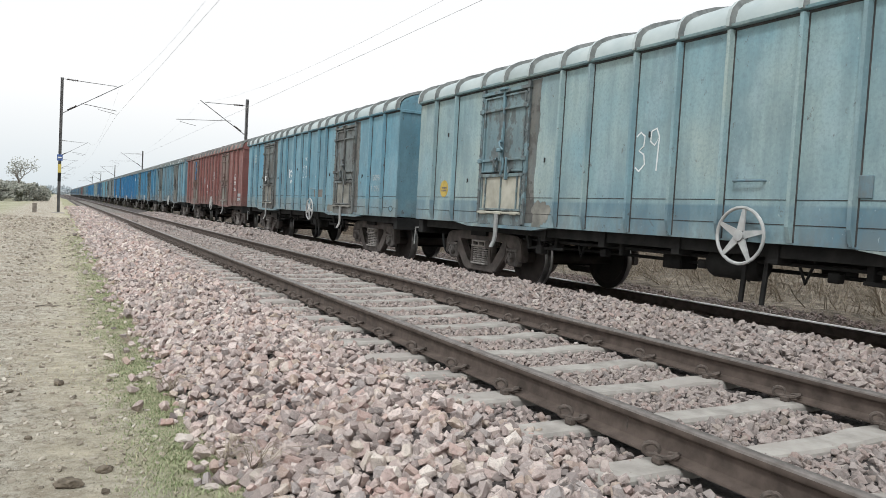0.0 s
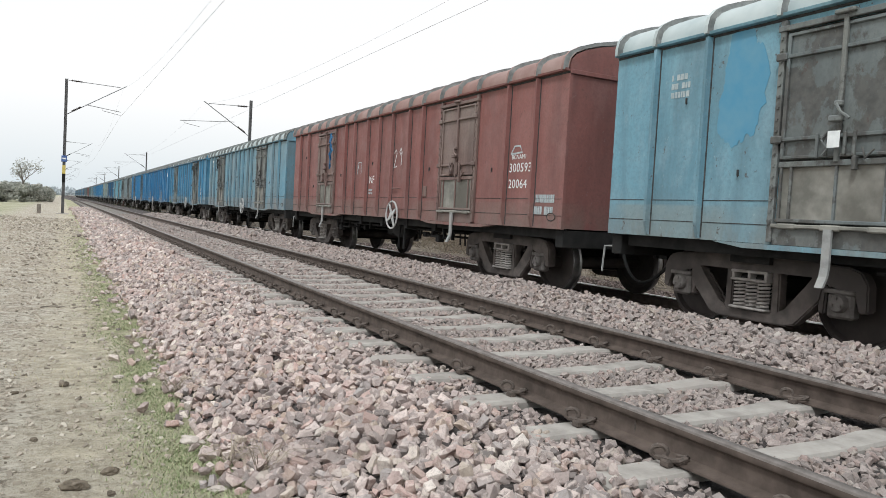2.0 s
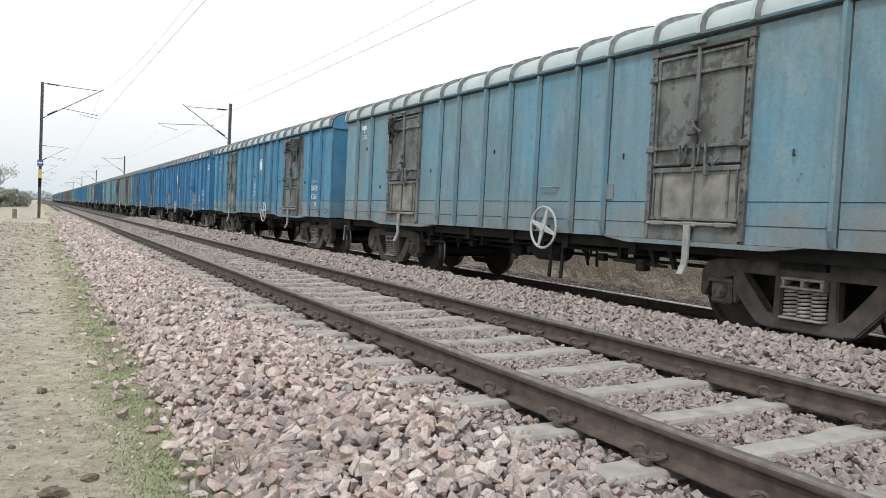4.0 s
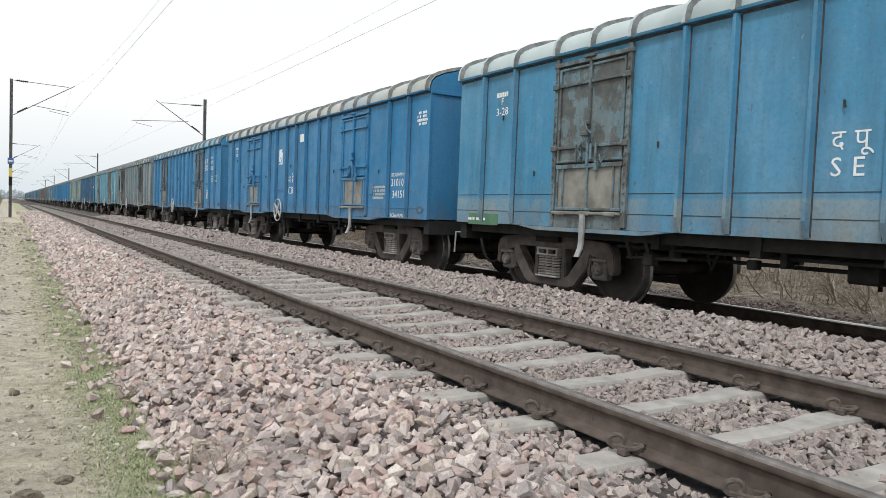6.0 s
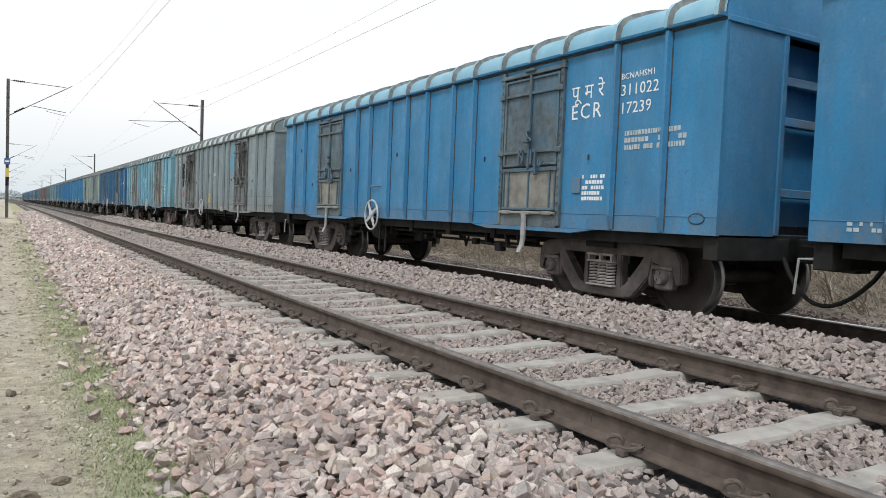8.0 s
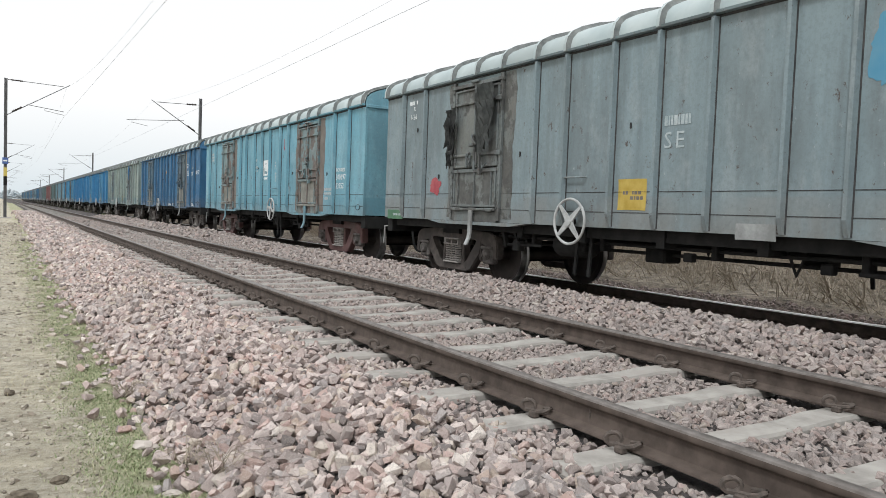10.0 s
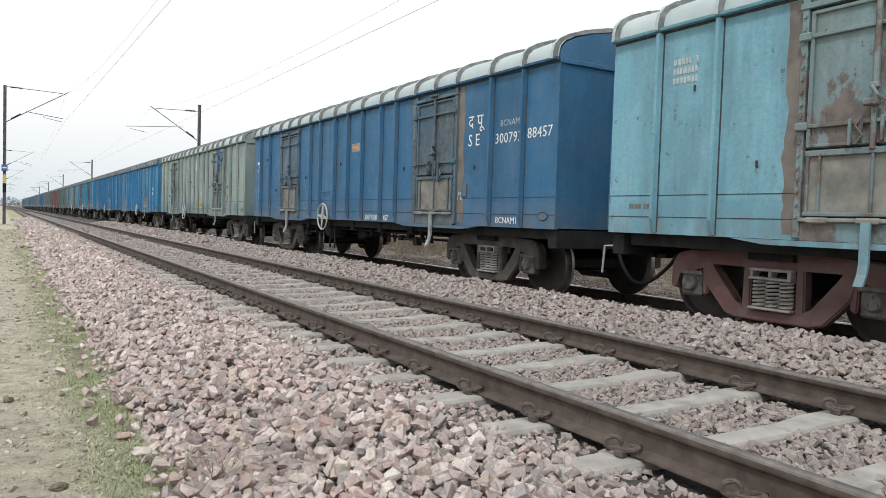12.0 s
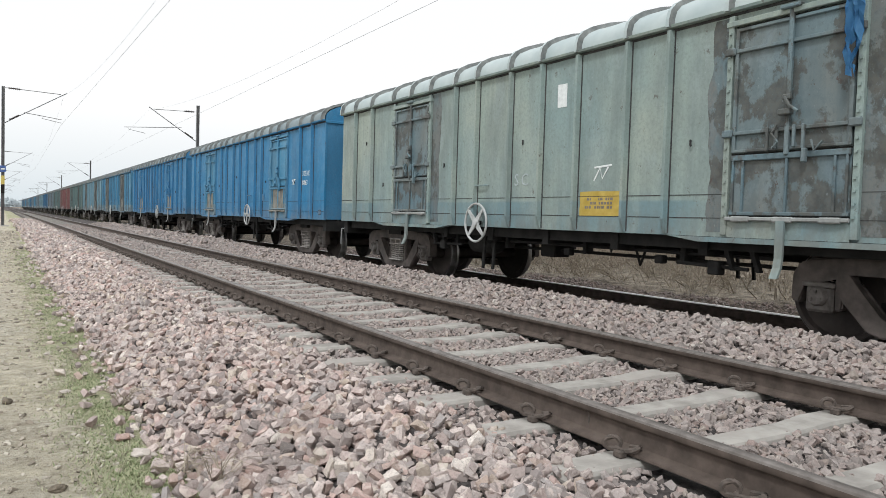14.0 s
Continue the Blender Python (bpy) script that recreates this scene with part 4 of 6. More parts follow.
ORDER = [
    (TEAL, ROOF_PALE, DOOR_AQUA, CREAM, "faded teal covered goods wagon with chalked number and handwheel", 7.77, BOGIE),
    (TEAL_BLUE, ROOF_PALE, DOOR_GREY, DOORLOW, "teal-blue covered goods wagon with grimy doors and white drawing", 7.87, BOGIE),
    (OXIDE, ROOF_RED, DOOR_RED, DOORLOW, "red-oxide covered goods wagon with dusty ribbed roof", 7.70, BOGIE),
    (SLATE, ROOF_PALE, DOOR_GREY, DOORLOW, "slate-grey covered goods wagon with blue touch-up", 7.77, BOGIE),
    (MID_BLUE, ROOF_PALE, DOOR_TEAL, DOORLOW, "dull blue covered goods wagon with worn doors", 7.82, BOGIE),
    (BLUE, ROOF_TAN, BLUE, DOORLOW, "clean blue covered goods wagon with white stencils and poster", 5.55, BOGIE),
    (BLUE_B, ROOF_BLUE, DOOR_NAVY, DOORLOW, "bright blue covered goods wagon with large white letters", 5.45, BOGIE),
    (GREY, ROOF_PALE, DOOR_GREY, DOOR_GREY, "weathered grey covered goods wagon with torn black sheet on door", 5.39, BOGIE),
    (TURQ, ROOF_PALE, DOOR_RUST, DOORLOW, "turquoise covered goods wagon with rusty doors and red bogies", 7.77, BOGIE_RED),
    (NAVY, ROOF_PALE, DOOR_NAVY, DOORLOW, "navy blue covered goods wagon with white stencilled numbers", 5.52, BOGIE),
    (KHAKI, ROOF_PALE, DOOR_TEAL, None, "pale khaki covered goods wagon with yellow label and grimy doors", 5.30, BOGIE),
    (BLUE_B, ROOF_PALE, MID_BLUE, DOORLOW, "blue covered goods wagon with dusty lower panels", 7.74, BOGIE),
    (BLUE, ROOF_PALE, BLUE, DOORLOW, "blue covered goods wagon in the middle of the train", 7.77, BOGIE),
    (MID_BLUE, ROOF_PALE, DOOR_GREY, DOORLOW, "dull blue covered goods wagon with dark doors", 5.4, BOGIE),
    (SLATE, ROOF_PALE, DOOR_GREY, DOORLOW, "slate-grey covered goods wagon with dirty doors", 7.77, BOGIE),
    (GREEN, ROOF_PALE, DOOR_BLACK, None, "dark green covered goods wagon", 7.77, BOGIE),
    (MAROON, ROOF_RED, DOOR_RED, None, "maroon covered goods wagon far down the train", 5.4, BOGIE),
    (GREEN, ROOF_PALE, DOOR_BLACK, None, "dark green covered goods wagon behind the maroon one", 7.77, BOGIE),
]
cycle = [(DARK, "dark slate covered goods wagon far down the train"), (NAVY, "navy covered goods wagon far down the train"),
         (SLATE, "slate covered goods wagon far down the train"), (DARK, "dark slate covered goods wagon far down the train"),
         (MID_BLUE, "dull blue covered goods wagon far down the train")]
# Roofs far down the train: rib shadow painted into the colour.
ROOF_SHADED = speckled("roof_shaded_slate", (0.17, 0.21, 0.23), (0.26, 0.30, 0.315), 1.6, 0.7, 0.0, 0.3, 0.01, (0.20, 0.25, 0.28))
ORDER = [o if i < 11 or o[1] is ROOF_RED else (o[0], ROOF_SHADED, *o[2:]) for i, o in enumerate(ORDER)]
for i in range(13):
    c, lab = cycle[i % 5]
    ORDER.append((c, ROOF_SHADED, DOOR_BLACK, None, lab, 7.77 if i % 3 else 5.4, BOGIE))
ws = [freight_wagon(k, *spec) for k, spec in enumerate(ORDER)]

# marks on the sides, wagon by wagon
chalk(ws[0], 6.08, 1.76, [[(0.0, 0.42), (0.07, 0.47), (0.14, 0.42), (0.13, 0.3), (0.05, 0.25), (0.14, 0.2), (0.16, 0.08), (0.07, 0.0), (0.0, 0.05)],
                          [(0.38, 0.4), (0.33, 0.5), (0.25, 0.47), (0.24, 0.35), (0.31, 0.3), (0.38, 0.4), (0.37, 0.2), (0.36, 0.0)]], WHITE, 0.011)
bm = bmesh.new()
prism(bm, [(0.15 * math.cos(k * math.tau / 28) * (1 + 0.03 * (k % 2)), 0.15 * math.sin(k * math.tau / 28) * (1 + 0.03 * (k % 2))) for k in range(28)], -0.003, 0.0, "x")
put("yellow_spot", mesh_of("yellow_spot", bm), ws[0], pose(-HALF, Y_END - 1.12, 1.58), YELLOW)
bars(ws[0], 1.03, 1.53, 0.2, 0.1, 2, BROWNPATCH)
bars(ws[0], 11.9, 1.6, 0.6, 0.4, 3)
chalk(ws[1], 6.86, 1.94, [[(0.0, 0.3), (0.06, 0.36), (0.11, 0.3), (0.05, 0.2), (0.12, 0.14), (0.08, 0.01), (0.0, 0.03)],
                          [(0.22, 0.32), (0.34, 0.33)], [(0.29, 0.32), (0.29, 0.02)], [(0.22, 0.02), (0.36, 0.02)]], WHITE, 0.011)
chalk(ws[1], 7.05, 2.42, [[(0, 0.1), (0.03, 0.0), (0.07, 0.08), (0.1, 0.0), (0.12, 0.1)]], WHITE, 0.014)
chalk(ws[9], 0.24, 1.5, [[(0.0, 0.28), (0.01, 0.02)], [(0.22, 0.24), (0.16, 0.3), (0.12, 0.22), (0.2, 0.18), (0.22, 0.24), (0.21, 0.0)]], FAINT, 0.007)
bars(ws[8], 0.9, 2.62, 0.36, 0.3, 3, FAINT)
bars(ws[8], 0.28, 1.28, 0.36, 0.08, 1, BROWNPATCH)
chalk(ws[1], 5.45, 1.8, [[(0.0, 0.42), (0.02, 0.16), (0.06, 0.3), (0.16, 0.4), (0.3, 0.32), (0.45, 0.42), (0.52, 0.3), (0.47, 0.06), (0.44, 0.3)],
                         [(0.14, 0.26), (0.22, 0.2), (0.3, 0.26)], [(0.15, 0.08), (0.2, 0.0), (0.28, 0.06), (0.22, 0.1), (0.15, 0.02)]], WHITE, 0.022)
chalk(ws[1], 8.0, 2.14, [[(0.0, 0.2), (0.22, 0.2)], [(0.18, 0.2), (0.18, 0.0)], [(0.05, 0.2), (0.05, 0.06), (0.18, 0.08)]], FAINT, 0.011)
chalk(ws[1], 8.02, 1.86, [[(0.14, 0.18), (0.05, 0.2), (0.0, 0.1), (0.05, 0.0), (0.14, 0.02)]], FAINT, 0.011)
write(ws[1], 12.04, 1.74, "100996", 0.19, FAINT, 1.0)
write(ws[1], 12.04, 1.50, "11095", 0.19, FAINT, 1.0)
bars(ws[1], 0.95, 2.6, 0.3, 0.3, 3)
patch(ws[1], 8.3, 1.5, 0.72, 0.2, BROWNPATCH)
patch(ws[1], 3.1, 1.98, 0.12, 0.15, WHITE, "paper_tag", 0.125)
blotch(ws[1], 1.98, 2.6, 0.62, 1.35, BLUEPATCH)
door_band(ws[1], 3.87, 0.22, DOOR_GREY)
door_band(ws[1], 11.12, 0.24, DOOR_GREY)
door_band(ws[0], 3.87, 0.22, DOOR_GREY)
door_band(ws[4], 11.14, 0.3, DOOR_GREY)
door_band(ws[9], 9.58, 0.14, DOOR_TEAL)
door_band(ws[10], 9.55, 0.2, DOOR_TEAL)
write(ws[2], 12.02, 1.80, "300593", 0.2)
write(ws[2], 12.02, 1.55, "20064", 0.2)
write(ws[2], 6.12, 1.7, "NF", 0.24)
chalk(ws[2], 7.5, 2.04, [[(0.0, 0.32), (0.07, 0.4), (0.13, 0.32), (0.0, 0.02), (0.14, 0.04)], [(0.38, 0.34), (0.32, 0.42), (0.27, 0.34), (0.33, 0.27), (0.38, 0.34), (0.36, 0.05)]], WHITE, 0.012)
chalk(ws[2], 5.35, 1.97, [[(0.0, 0.0), (0.02, 0.27), (0.22, 0.28), (0.24, 0.02)], [(0.02, 0.22), (0.08, 0.12)]], FAINT, 0.014)
bars(ws[2], 6.12, 1.5, 0.22, 0.14, 2)
write(ws[2], 12.08, 2.02, "BCNAM1", 0.1)
chalk(ws[2], 12.05, 2.12, [[(0, 0), (0.1, 0.12), (0.25, 0.12), (0.32, 0.02), (0, 0)]], FAINT, 0.014)
bars(ws[2], 12.75, 1.2, 0.5, 0.35, 2)
write(ws[3], 0.88, 2.74, "3-26", 0.14)
bars(ws[3], 0.87, 2.98, 0.3, 0.12, 1, WHITE)
write(ws[3], 0.97, 2.87, "R", 0.12)
write(ws[4], 12.0, 1.63, "10079", 0.2)
write(ws[4], 12.05, 1.42, "62561", 0.2)
write(ws[4], 12.3, 1.25, "SS", 0.16)
write(ws[4], 12.05, 1.86, "BCNAM1", 0.1, FAINT)
patch(ws[4], 7.0, 2.56, 0.26, 0.36, WHITE, "torn_poster")
for dd, zz, a, b in ((6.93, 2.72, 0.12, 0.10), (7.11, 2.66, 0.10, 0.14), (7.0, 2.40, 0.12, 0.06)):
    blotch(ws[4], dd, zz, a, b, MID_BLUE, 0.003)
write(ws[4], 1.0, 2.56, "3-28", 0.16)
write(ws[4], 1.12, 2.72, "F", 0.14)
bars(ws[4], 1.0, 2.86, 0.3, 0.1, 1, WHITE)
patch(ws[4], 0.75, 1.06, 0.8, 0.17, GREENPATCH)
bars(ws[4], 0.3, 1.04, 0.5, 0.06, 1, WHITE)
write(ws[5], 12.05, 1.76, "BCNAHSM1", 0.1)
write(ws[5], 12.04, 1.56, "310103", 0.2)
write(ws[5], 12.1, 1.34, "34151", 0.2)
write(ws[5], 12.05, 1.0, "BCNAHSM1", 0.1)
bars(ws[5], 11.25, 1.36, 0.55, 0.28, 4, FAINT)
write(ws[5], 6.12, 1.42, "CR", 0.28, WHITE, 1.2)
write(ws[5], 6.12, 1.7, "म रे", 0.28)
patch(ws[5], 7.05, 2.86, 0.26, 0.19, WHITE, "white_square")
patch(ws[5], 5.45, 2.47, 0.28, 0.4, WHITE, "white_poster")
for dd, zz, a, b in ((5.56, 2.62, 0.06, 0.08), (5.37, 2.32, 0.13, 0.06), (5.53, 2.36, 0.05, 0.14), (5.42, 2.44, 0.05, 0.04)):
    blotch(ws[5], dd, zz, a, b, BLUE, 0.003)
bars(ws[5], 13.0, 2.66, 0.36, 0.26, 4, WHITE)
write(ws[5], 0.93, 2.66, "3-29", 0.13)
write(ws[5], 1.05, 2.79, "R", 0.11)
bars(ws[5], 0.95, 2.9, 0.28, 0.1, 1, WHITE)
bars(ws[5], 0.35, 1.1, 0.3, 0.1, 2, FAINT)
write(ws[6], 11.13, 2.33, "ECR", 0.27, WHITE, 1.25)
write(ws[6], 11.13, 2.58, "पू म रे", 0.26)
write(ws[6], 12.0, 2.55, "311022", 0.19)
write(ws[6], 12.0, 2.34, "17239", 0.19)
write(ws[6], 12.0, 2.76, "BCNAHSM1", 0.1)
bars(ws[6], 12.1, 1.95, 0.9, 0.25, 3, FAINT)
bars(ws[6], 11.4, 1.36, 0.4, 0.34, 5, WHITE)
patch(ws[7], 6.36, 1.4, 0.44, 0.36, YELLOW, "yellow_label")
bars(ws[7], 6.22, 1.34, 0.3, 0.12, 2, BROWNPATCH)
write(ws[7], 6.8, 1.85, "SE", 0.26, FAINT, 1.3)
bars(ws[7], 6.8, 2.15, 0.4, 0.16, 1, FAINT)
blotch(ws[7], 9.35, 2.65, 0.8, 1.1, BLUEPATCH)
blotch(ws[0], 4.15, 1.2, 0.5, 0.5, DOORLOW)
blotch(ws[1], 9.3, 1.1, 0.5, 0.22, DOORLOW)
write(ws[4], 6.2, 1.52, "SE", 0.24, WHITE, 1.7)
write(ws[4], 6.2, 1.76, "द पू", 0.24, WHITE)
patch(ws[7], 8.0, 1.03, 0.45, 0.16, LEVER)
blotch(ws[7], 1.86, 1.56, 0.42, 0.28, REDMARK, 0.005)
write(ws[7], 0.9, 2.72, "1-26", 0.13)
write(ws[7], 1.02, 2.87, "R", 0.11)
bars(ws[7], 0.87, 3.0, 0.3, 0.1, 1, WHITE)
patch(ws[7], 0.42, 1.06, 0.6, 0.17, GREENPATCH)
bars(ws[7], 0.3, 1.04, 0.35, 0.06, 1, FAINT)
door_band(ws[7], 2.35, 0.18, DOOR_GREY)
door_band(ws[7], 3.9, 0.26, DOOR_GREY)
patch(ws[8], 7.05, 2.19, 0.54, 0.42, WHITE, "torn_white_poster")
write(ws[8], 7.76, 2.08, "R", 0.26, FAINT)
chalk(ws[8], 7.86, 1.79, [[(-0.06, 0.22), (0.06, 0.22)], [(0.0, 0.26), (0.0, 0.0)], [(-0.03, 0.14), (0.04, 0.14)]], FAINT, 0.014)
patch(ws[8], 6.88, 2.1, 0.12, 0.16, FAINT, "poster_print", 0.005)
patch(ws[8], 7.0, 1.9, 0.28, 0.06, WHITE, "poster_strip")
for dd, zz, a, b in ((7.26, 2.13, 0.16, 0.30), (7.02, 2.06, 0.30, 0.09), (7.0, 2.3, 0.09, 0.05)):
    blotch(ws[8], dd, zz, a, b, TURQ, 0.003)
chalk(ws[8], 8.51, 2.58, [[(0, 0.3), (0, 0.02)], [(-0.04, 0.1), (0, 0.0), (0.04, 0.1)]], REDMARK, 0.014)
door_band(ws[8], 11.16, 0.28, BROWNPATCH)
door_band(ws[8], 9.55, 0.2, BROWNPATCH)
door_band(ws[8], 3.9, 0.24, BROWNPATCH)
door_band(ws[8], 2.33, 0.14, BROWNPATCH)
write(ws[8], 12.0, 1.90, "BCNAM1", 0.12)
write(ws[8], 12.0, 1.72, "300697", 0.17)
write(ws[8], 12.0, 1.53, "63752", 0.17)
bars(ws[8], 11.35, 1.32, 0.45, 0.3, 3, FAINT)
bars(ws[8], 6.05, 2.1, 0.2, 0.4, 4, FAINT)
write(ws[9], 11.3, 2.18, "SE", 0.26, WHITE, 1.6)
write(ws[9], 11.3, 2.46, "द पू", 0.28)
write(ws[9], 12.03, 2.18, "300793", 0.21)
write(ws[9], 12.8, 2.2, "88457", 0.21)
write(ws[9], 12.15, 2.44, "BCNAM1", 0.13, FAINT)
write(ws[9], 7.55, 1.0, "30079388", 0.15, WHITE, 0.95)
write(ws[9], 8.38, 1.0, "457", 0.15, WHITE, 0.95)
write(ws[9], 12.1, 1.03, "BCNAM1", 0.13)
bars(ws[9], 10.9, 1.4, 0.3, 0.15, 2, FAINT)
patch(ws[9], 7.05, 2.5, 0.4, 0.17, LEVER, "paper_label")
patch(ws[9], 7.05, 2.5, 0.26, 0.05, ORANGE, "label_print", 0.005)
write(ws[9], 0.30, 2.20, "12-28", 0.13, WHITE, 0.95)
write(ws[9], 0.42, 2.33, "R", 0.1)
bars(ws[9], 0.30, 2.45, 0.28, 0.12, 1, WHITE)
door_band(ws[9], 11.1, 0.18, BROWNPATCH)
patch(ws[10], 7.1, 2.74, 0.18, 0.3, WHITE, "white_label")
patch(ws[10], 7.86, 1.34, 0.7, 0.3, YELLOW, "yellow_label")
bars(ws[10], 7.6, 1.28, 0.5, 0.15, 3, BROWNPATCH)
write(ws[10], 6.12, 1.55, "SC", 0.24, FAINT, 1.4)
write(ws[10], 12.1, 1.55, "SC", 0.24, FAINT, 1.4)
write(ws[10], 12.02, 2.12, "300998", 0.18, FAINT, 1.0)
write(ws[10], 12.1, 1.92, "60353", 0.18, FAINT, 1.0)
chalk(ws[10], 7.75, 1.62, [[(0, 0.0), (0.1, 0.16), (0.14, 0.02), (0.24, 0.16)], [(0.0, 0.16), (0.3, 0.18)]], WHITE, 0.012)
write(ws[11], 12.04, 2.0, "300313", 0.17)
write(ws[11], 12.04, 1.78, "8863", 0.17)
write(ws[11], 11.3, 1.8, "NF", 0.2)
door_band(ws[10], 11.16, 0.3, DOOR_TEAL)
door_band(ws[10], 3.9, 0.26, DOOR_TEAL)


# torn sheet caught on the doors of one wagon, built of stiff folds
def torn_sheet(w, d, z, width, height, mat, seed):
    rnd = random.Random(seed)
    bm = bmesh.new()
    n, r = 7, 8
    grid = [[bm.verts.new((-0.10 - 0.05 * abs(math.sin(i * 1.7 + j * 0.9)) - rnd.uniform(0, 0.03),
                           -width * (i / n - 0.5) * (1 - 0.55 * (j / r) ** 2) + rnd.uniform(-0.03, 0.03),
                           -height * j / r * rnd.uniform(0.92, 1.05))) for j in range(r + 1)] for i in range(n + 1)]
    for i in range(n):
        for j in range(r):
            if j > 4 and rnd.random() < 0.25:
                continue
            bm.faces.new((grid[i][j], grid[i + 1][j], grid[i + 1][j + 1], grid[i][j + 1]))
    bmesh.ops.solidify(bm, geom=bm.faces[:], thickness=0.006)
    return put("torn_sheet", mesh_of("torn_sheet", bm), w, pose(-HALF, Y_END - d, z), mat, "torn sheet hanging in folds")


torn_sheet(ws[7], 3.45, 3.05, 0.5, 1.0, GREYCLOTH, 3)
torn_sheet(ws[7], 2.5, 2.75, 0.3, 0.95, CLOTH, 4)
torn_sheet(ws[7], 10.7, 3.05, 0.5, 1.0, GREYCLOTH, 5)
torn_sheet(ws[4], 10.85, 3.08, 0.55, 0.6, GREYCLOTH, 6)
torn_sheet(ws[4], 10.25, 3.0, 0.4, 0.25, GREYCLOTH, 12)
torn_sheet(ws[3], 2.7, 3.05, 0.35, 0.5, CLOTH, 7)
torn_sheet(ws[2], 3.7, 3.05, 0.16, 0.9, BLUECLOTH, 9)
torn_sheet(ws[10], 10.95, 3.15, 0.16, 0.75, BLUECLOTH, 8)


# ---- ground, ballast and tracks ----
def wobble(x, y, s, seed=0.0):
    return noise.noise(Vector((x * s + seed, y * s - seed, seed)))


def ground_height(x, y):
    z = -0.54 + 0.30 * max(0.0, min(1.0, (y - 10.0) / 38.0)) + 0.03 * wobble(x, y, 0.7, 3) + 0.012 * wobble(x, y, 3.1, 5)
    if x > 6.4:
        t = min(1.0, (x - 6.4) / 2.2)
        z += 0.14 * t + 0.10 * wobble(x, y, 0.4, 9) * t + 0.05 * wobble(x, y, 1.5, 19) * t
        z += 0.5 * max(0.0, min(1.0, (x - 9.5) / 4.0))
    if x < -4.5:
        z += 0.10 * wobble(x, y, 0.15, 7)
    return z


def ground():
    xs = np.concatenate([[-2500, -900, -300, -120, -60, -35, -22], np.linspace(-15, -5, 16)[:-1], np.linspace(-5, -1.4, 37)[:-1],
                         np.linspace(-1.4, 6, 7)[:-1], np.linspace(6, 14, 33), [18, 25, 40, 80, 200, 600, 2500]])
    ys = np.concatenate([[-2500, -600, -150, -40, -15], np.linspace(-6, 12, 121)[:-1], np.linspace(12, 60, 97)[:-1],
                         np.linspace(60, 140, 41), [180, 260, 400, 700, 1200, 2500]])
    verts = [(x, y, ground_height(x, y) if abs(x) < 60 and -20 < y < 200 else -0.5) for x in xs for y in ys]
    n = len(ys)
    faces = [(i * n + j, (i + 1) * n + j, (i + 1) * n + j + 1, i * n + j + 1) for i in range(len(xs) - 1) for j in range(n - 1)]
    me = bpy.data.meshes.new("ground")
    me.from_pydata(verts, [], faces)
    me.polygons.foreach_set("use_smooth", [True] * len(faces))
    me.materials.append(GROUND)
    return tagged(new("ground", me), "dusty dirt ground with a gravel path and a strip of short grass", "ground", kind="structure")


ground()

BED_PROFILE = ((-2.05, -0.68), (-1.72, -0.55), (-1.35, -0.38), (-0.85, -0.235), (-0.4, -0.215), (0.0, -0.22), (0.87, -0.228), (1.75, -0.225), (2.1, -0.205),
               (2.6, -0.13), (3.15, -0.055), (3.5, -0.055), (3.8, -0.17), (4.1, -0.36), (4.4, -0.42), (5.9, -0.42), (6.4, -0.42), (7.0, -0.47), (7.8, -0.66))
PX = [p[0] for p in BED_PROFILE]
PZ = [p[1] for p in BED_PROFILE]


def bed_height(x, y):
    toe = 0.12 * wobble(0.0, y, 0.5, 2) + 0.06 * wobble(0.0, y, 1.7, 6)
    k = max(0.0, min(1.0, (-0.7 - x) / 1.2))
    z = float(np.interp(x - toe * k, PX, PZ))
    amp = 0.03 if x < -0.4 or 2.0 < x < 3.9 else 0.01
    return z + amp * wobble(x, y, 1.3, 4) + 0.4 * amp * wobble(x, y, 4.0, 8)


def ballast_bed():
    xs = np.concatenate([np.linspace(-2.05, 4.2, 64), np.linspace(4.5, 7.8, 12)])
    ys = np.concatenate([[-60, -20, -8], np.linspace(-4, 30, 280)[:-1], np.linspace(30, 100, 90), [150, 250, 400, 700, 1400, 2400]])
    verts = [(x, y, bed_height(x, y)) for x in xs for y in ys]
    n = len(ys)
    faces = [(i * n + j, (i + 1) * n + j, (i + 1) * n + j + 1, i * n + j + 1) for i in range(len(xs) - 1) for j in range(n - 1)]
    me = bpy.data.meshes.new("ballast_bed")
    me.from_pydata(verts, [], faces)
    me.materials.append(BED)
    return tagged(new("ballast_bed", me), "bed of broken pinkish-grey stone ballast under two tracks", "ballast", kind="structure")


bed = ballast_bed()


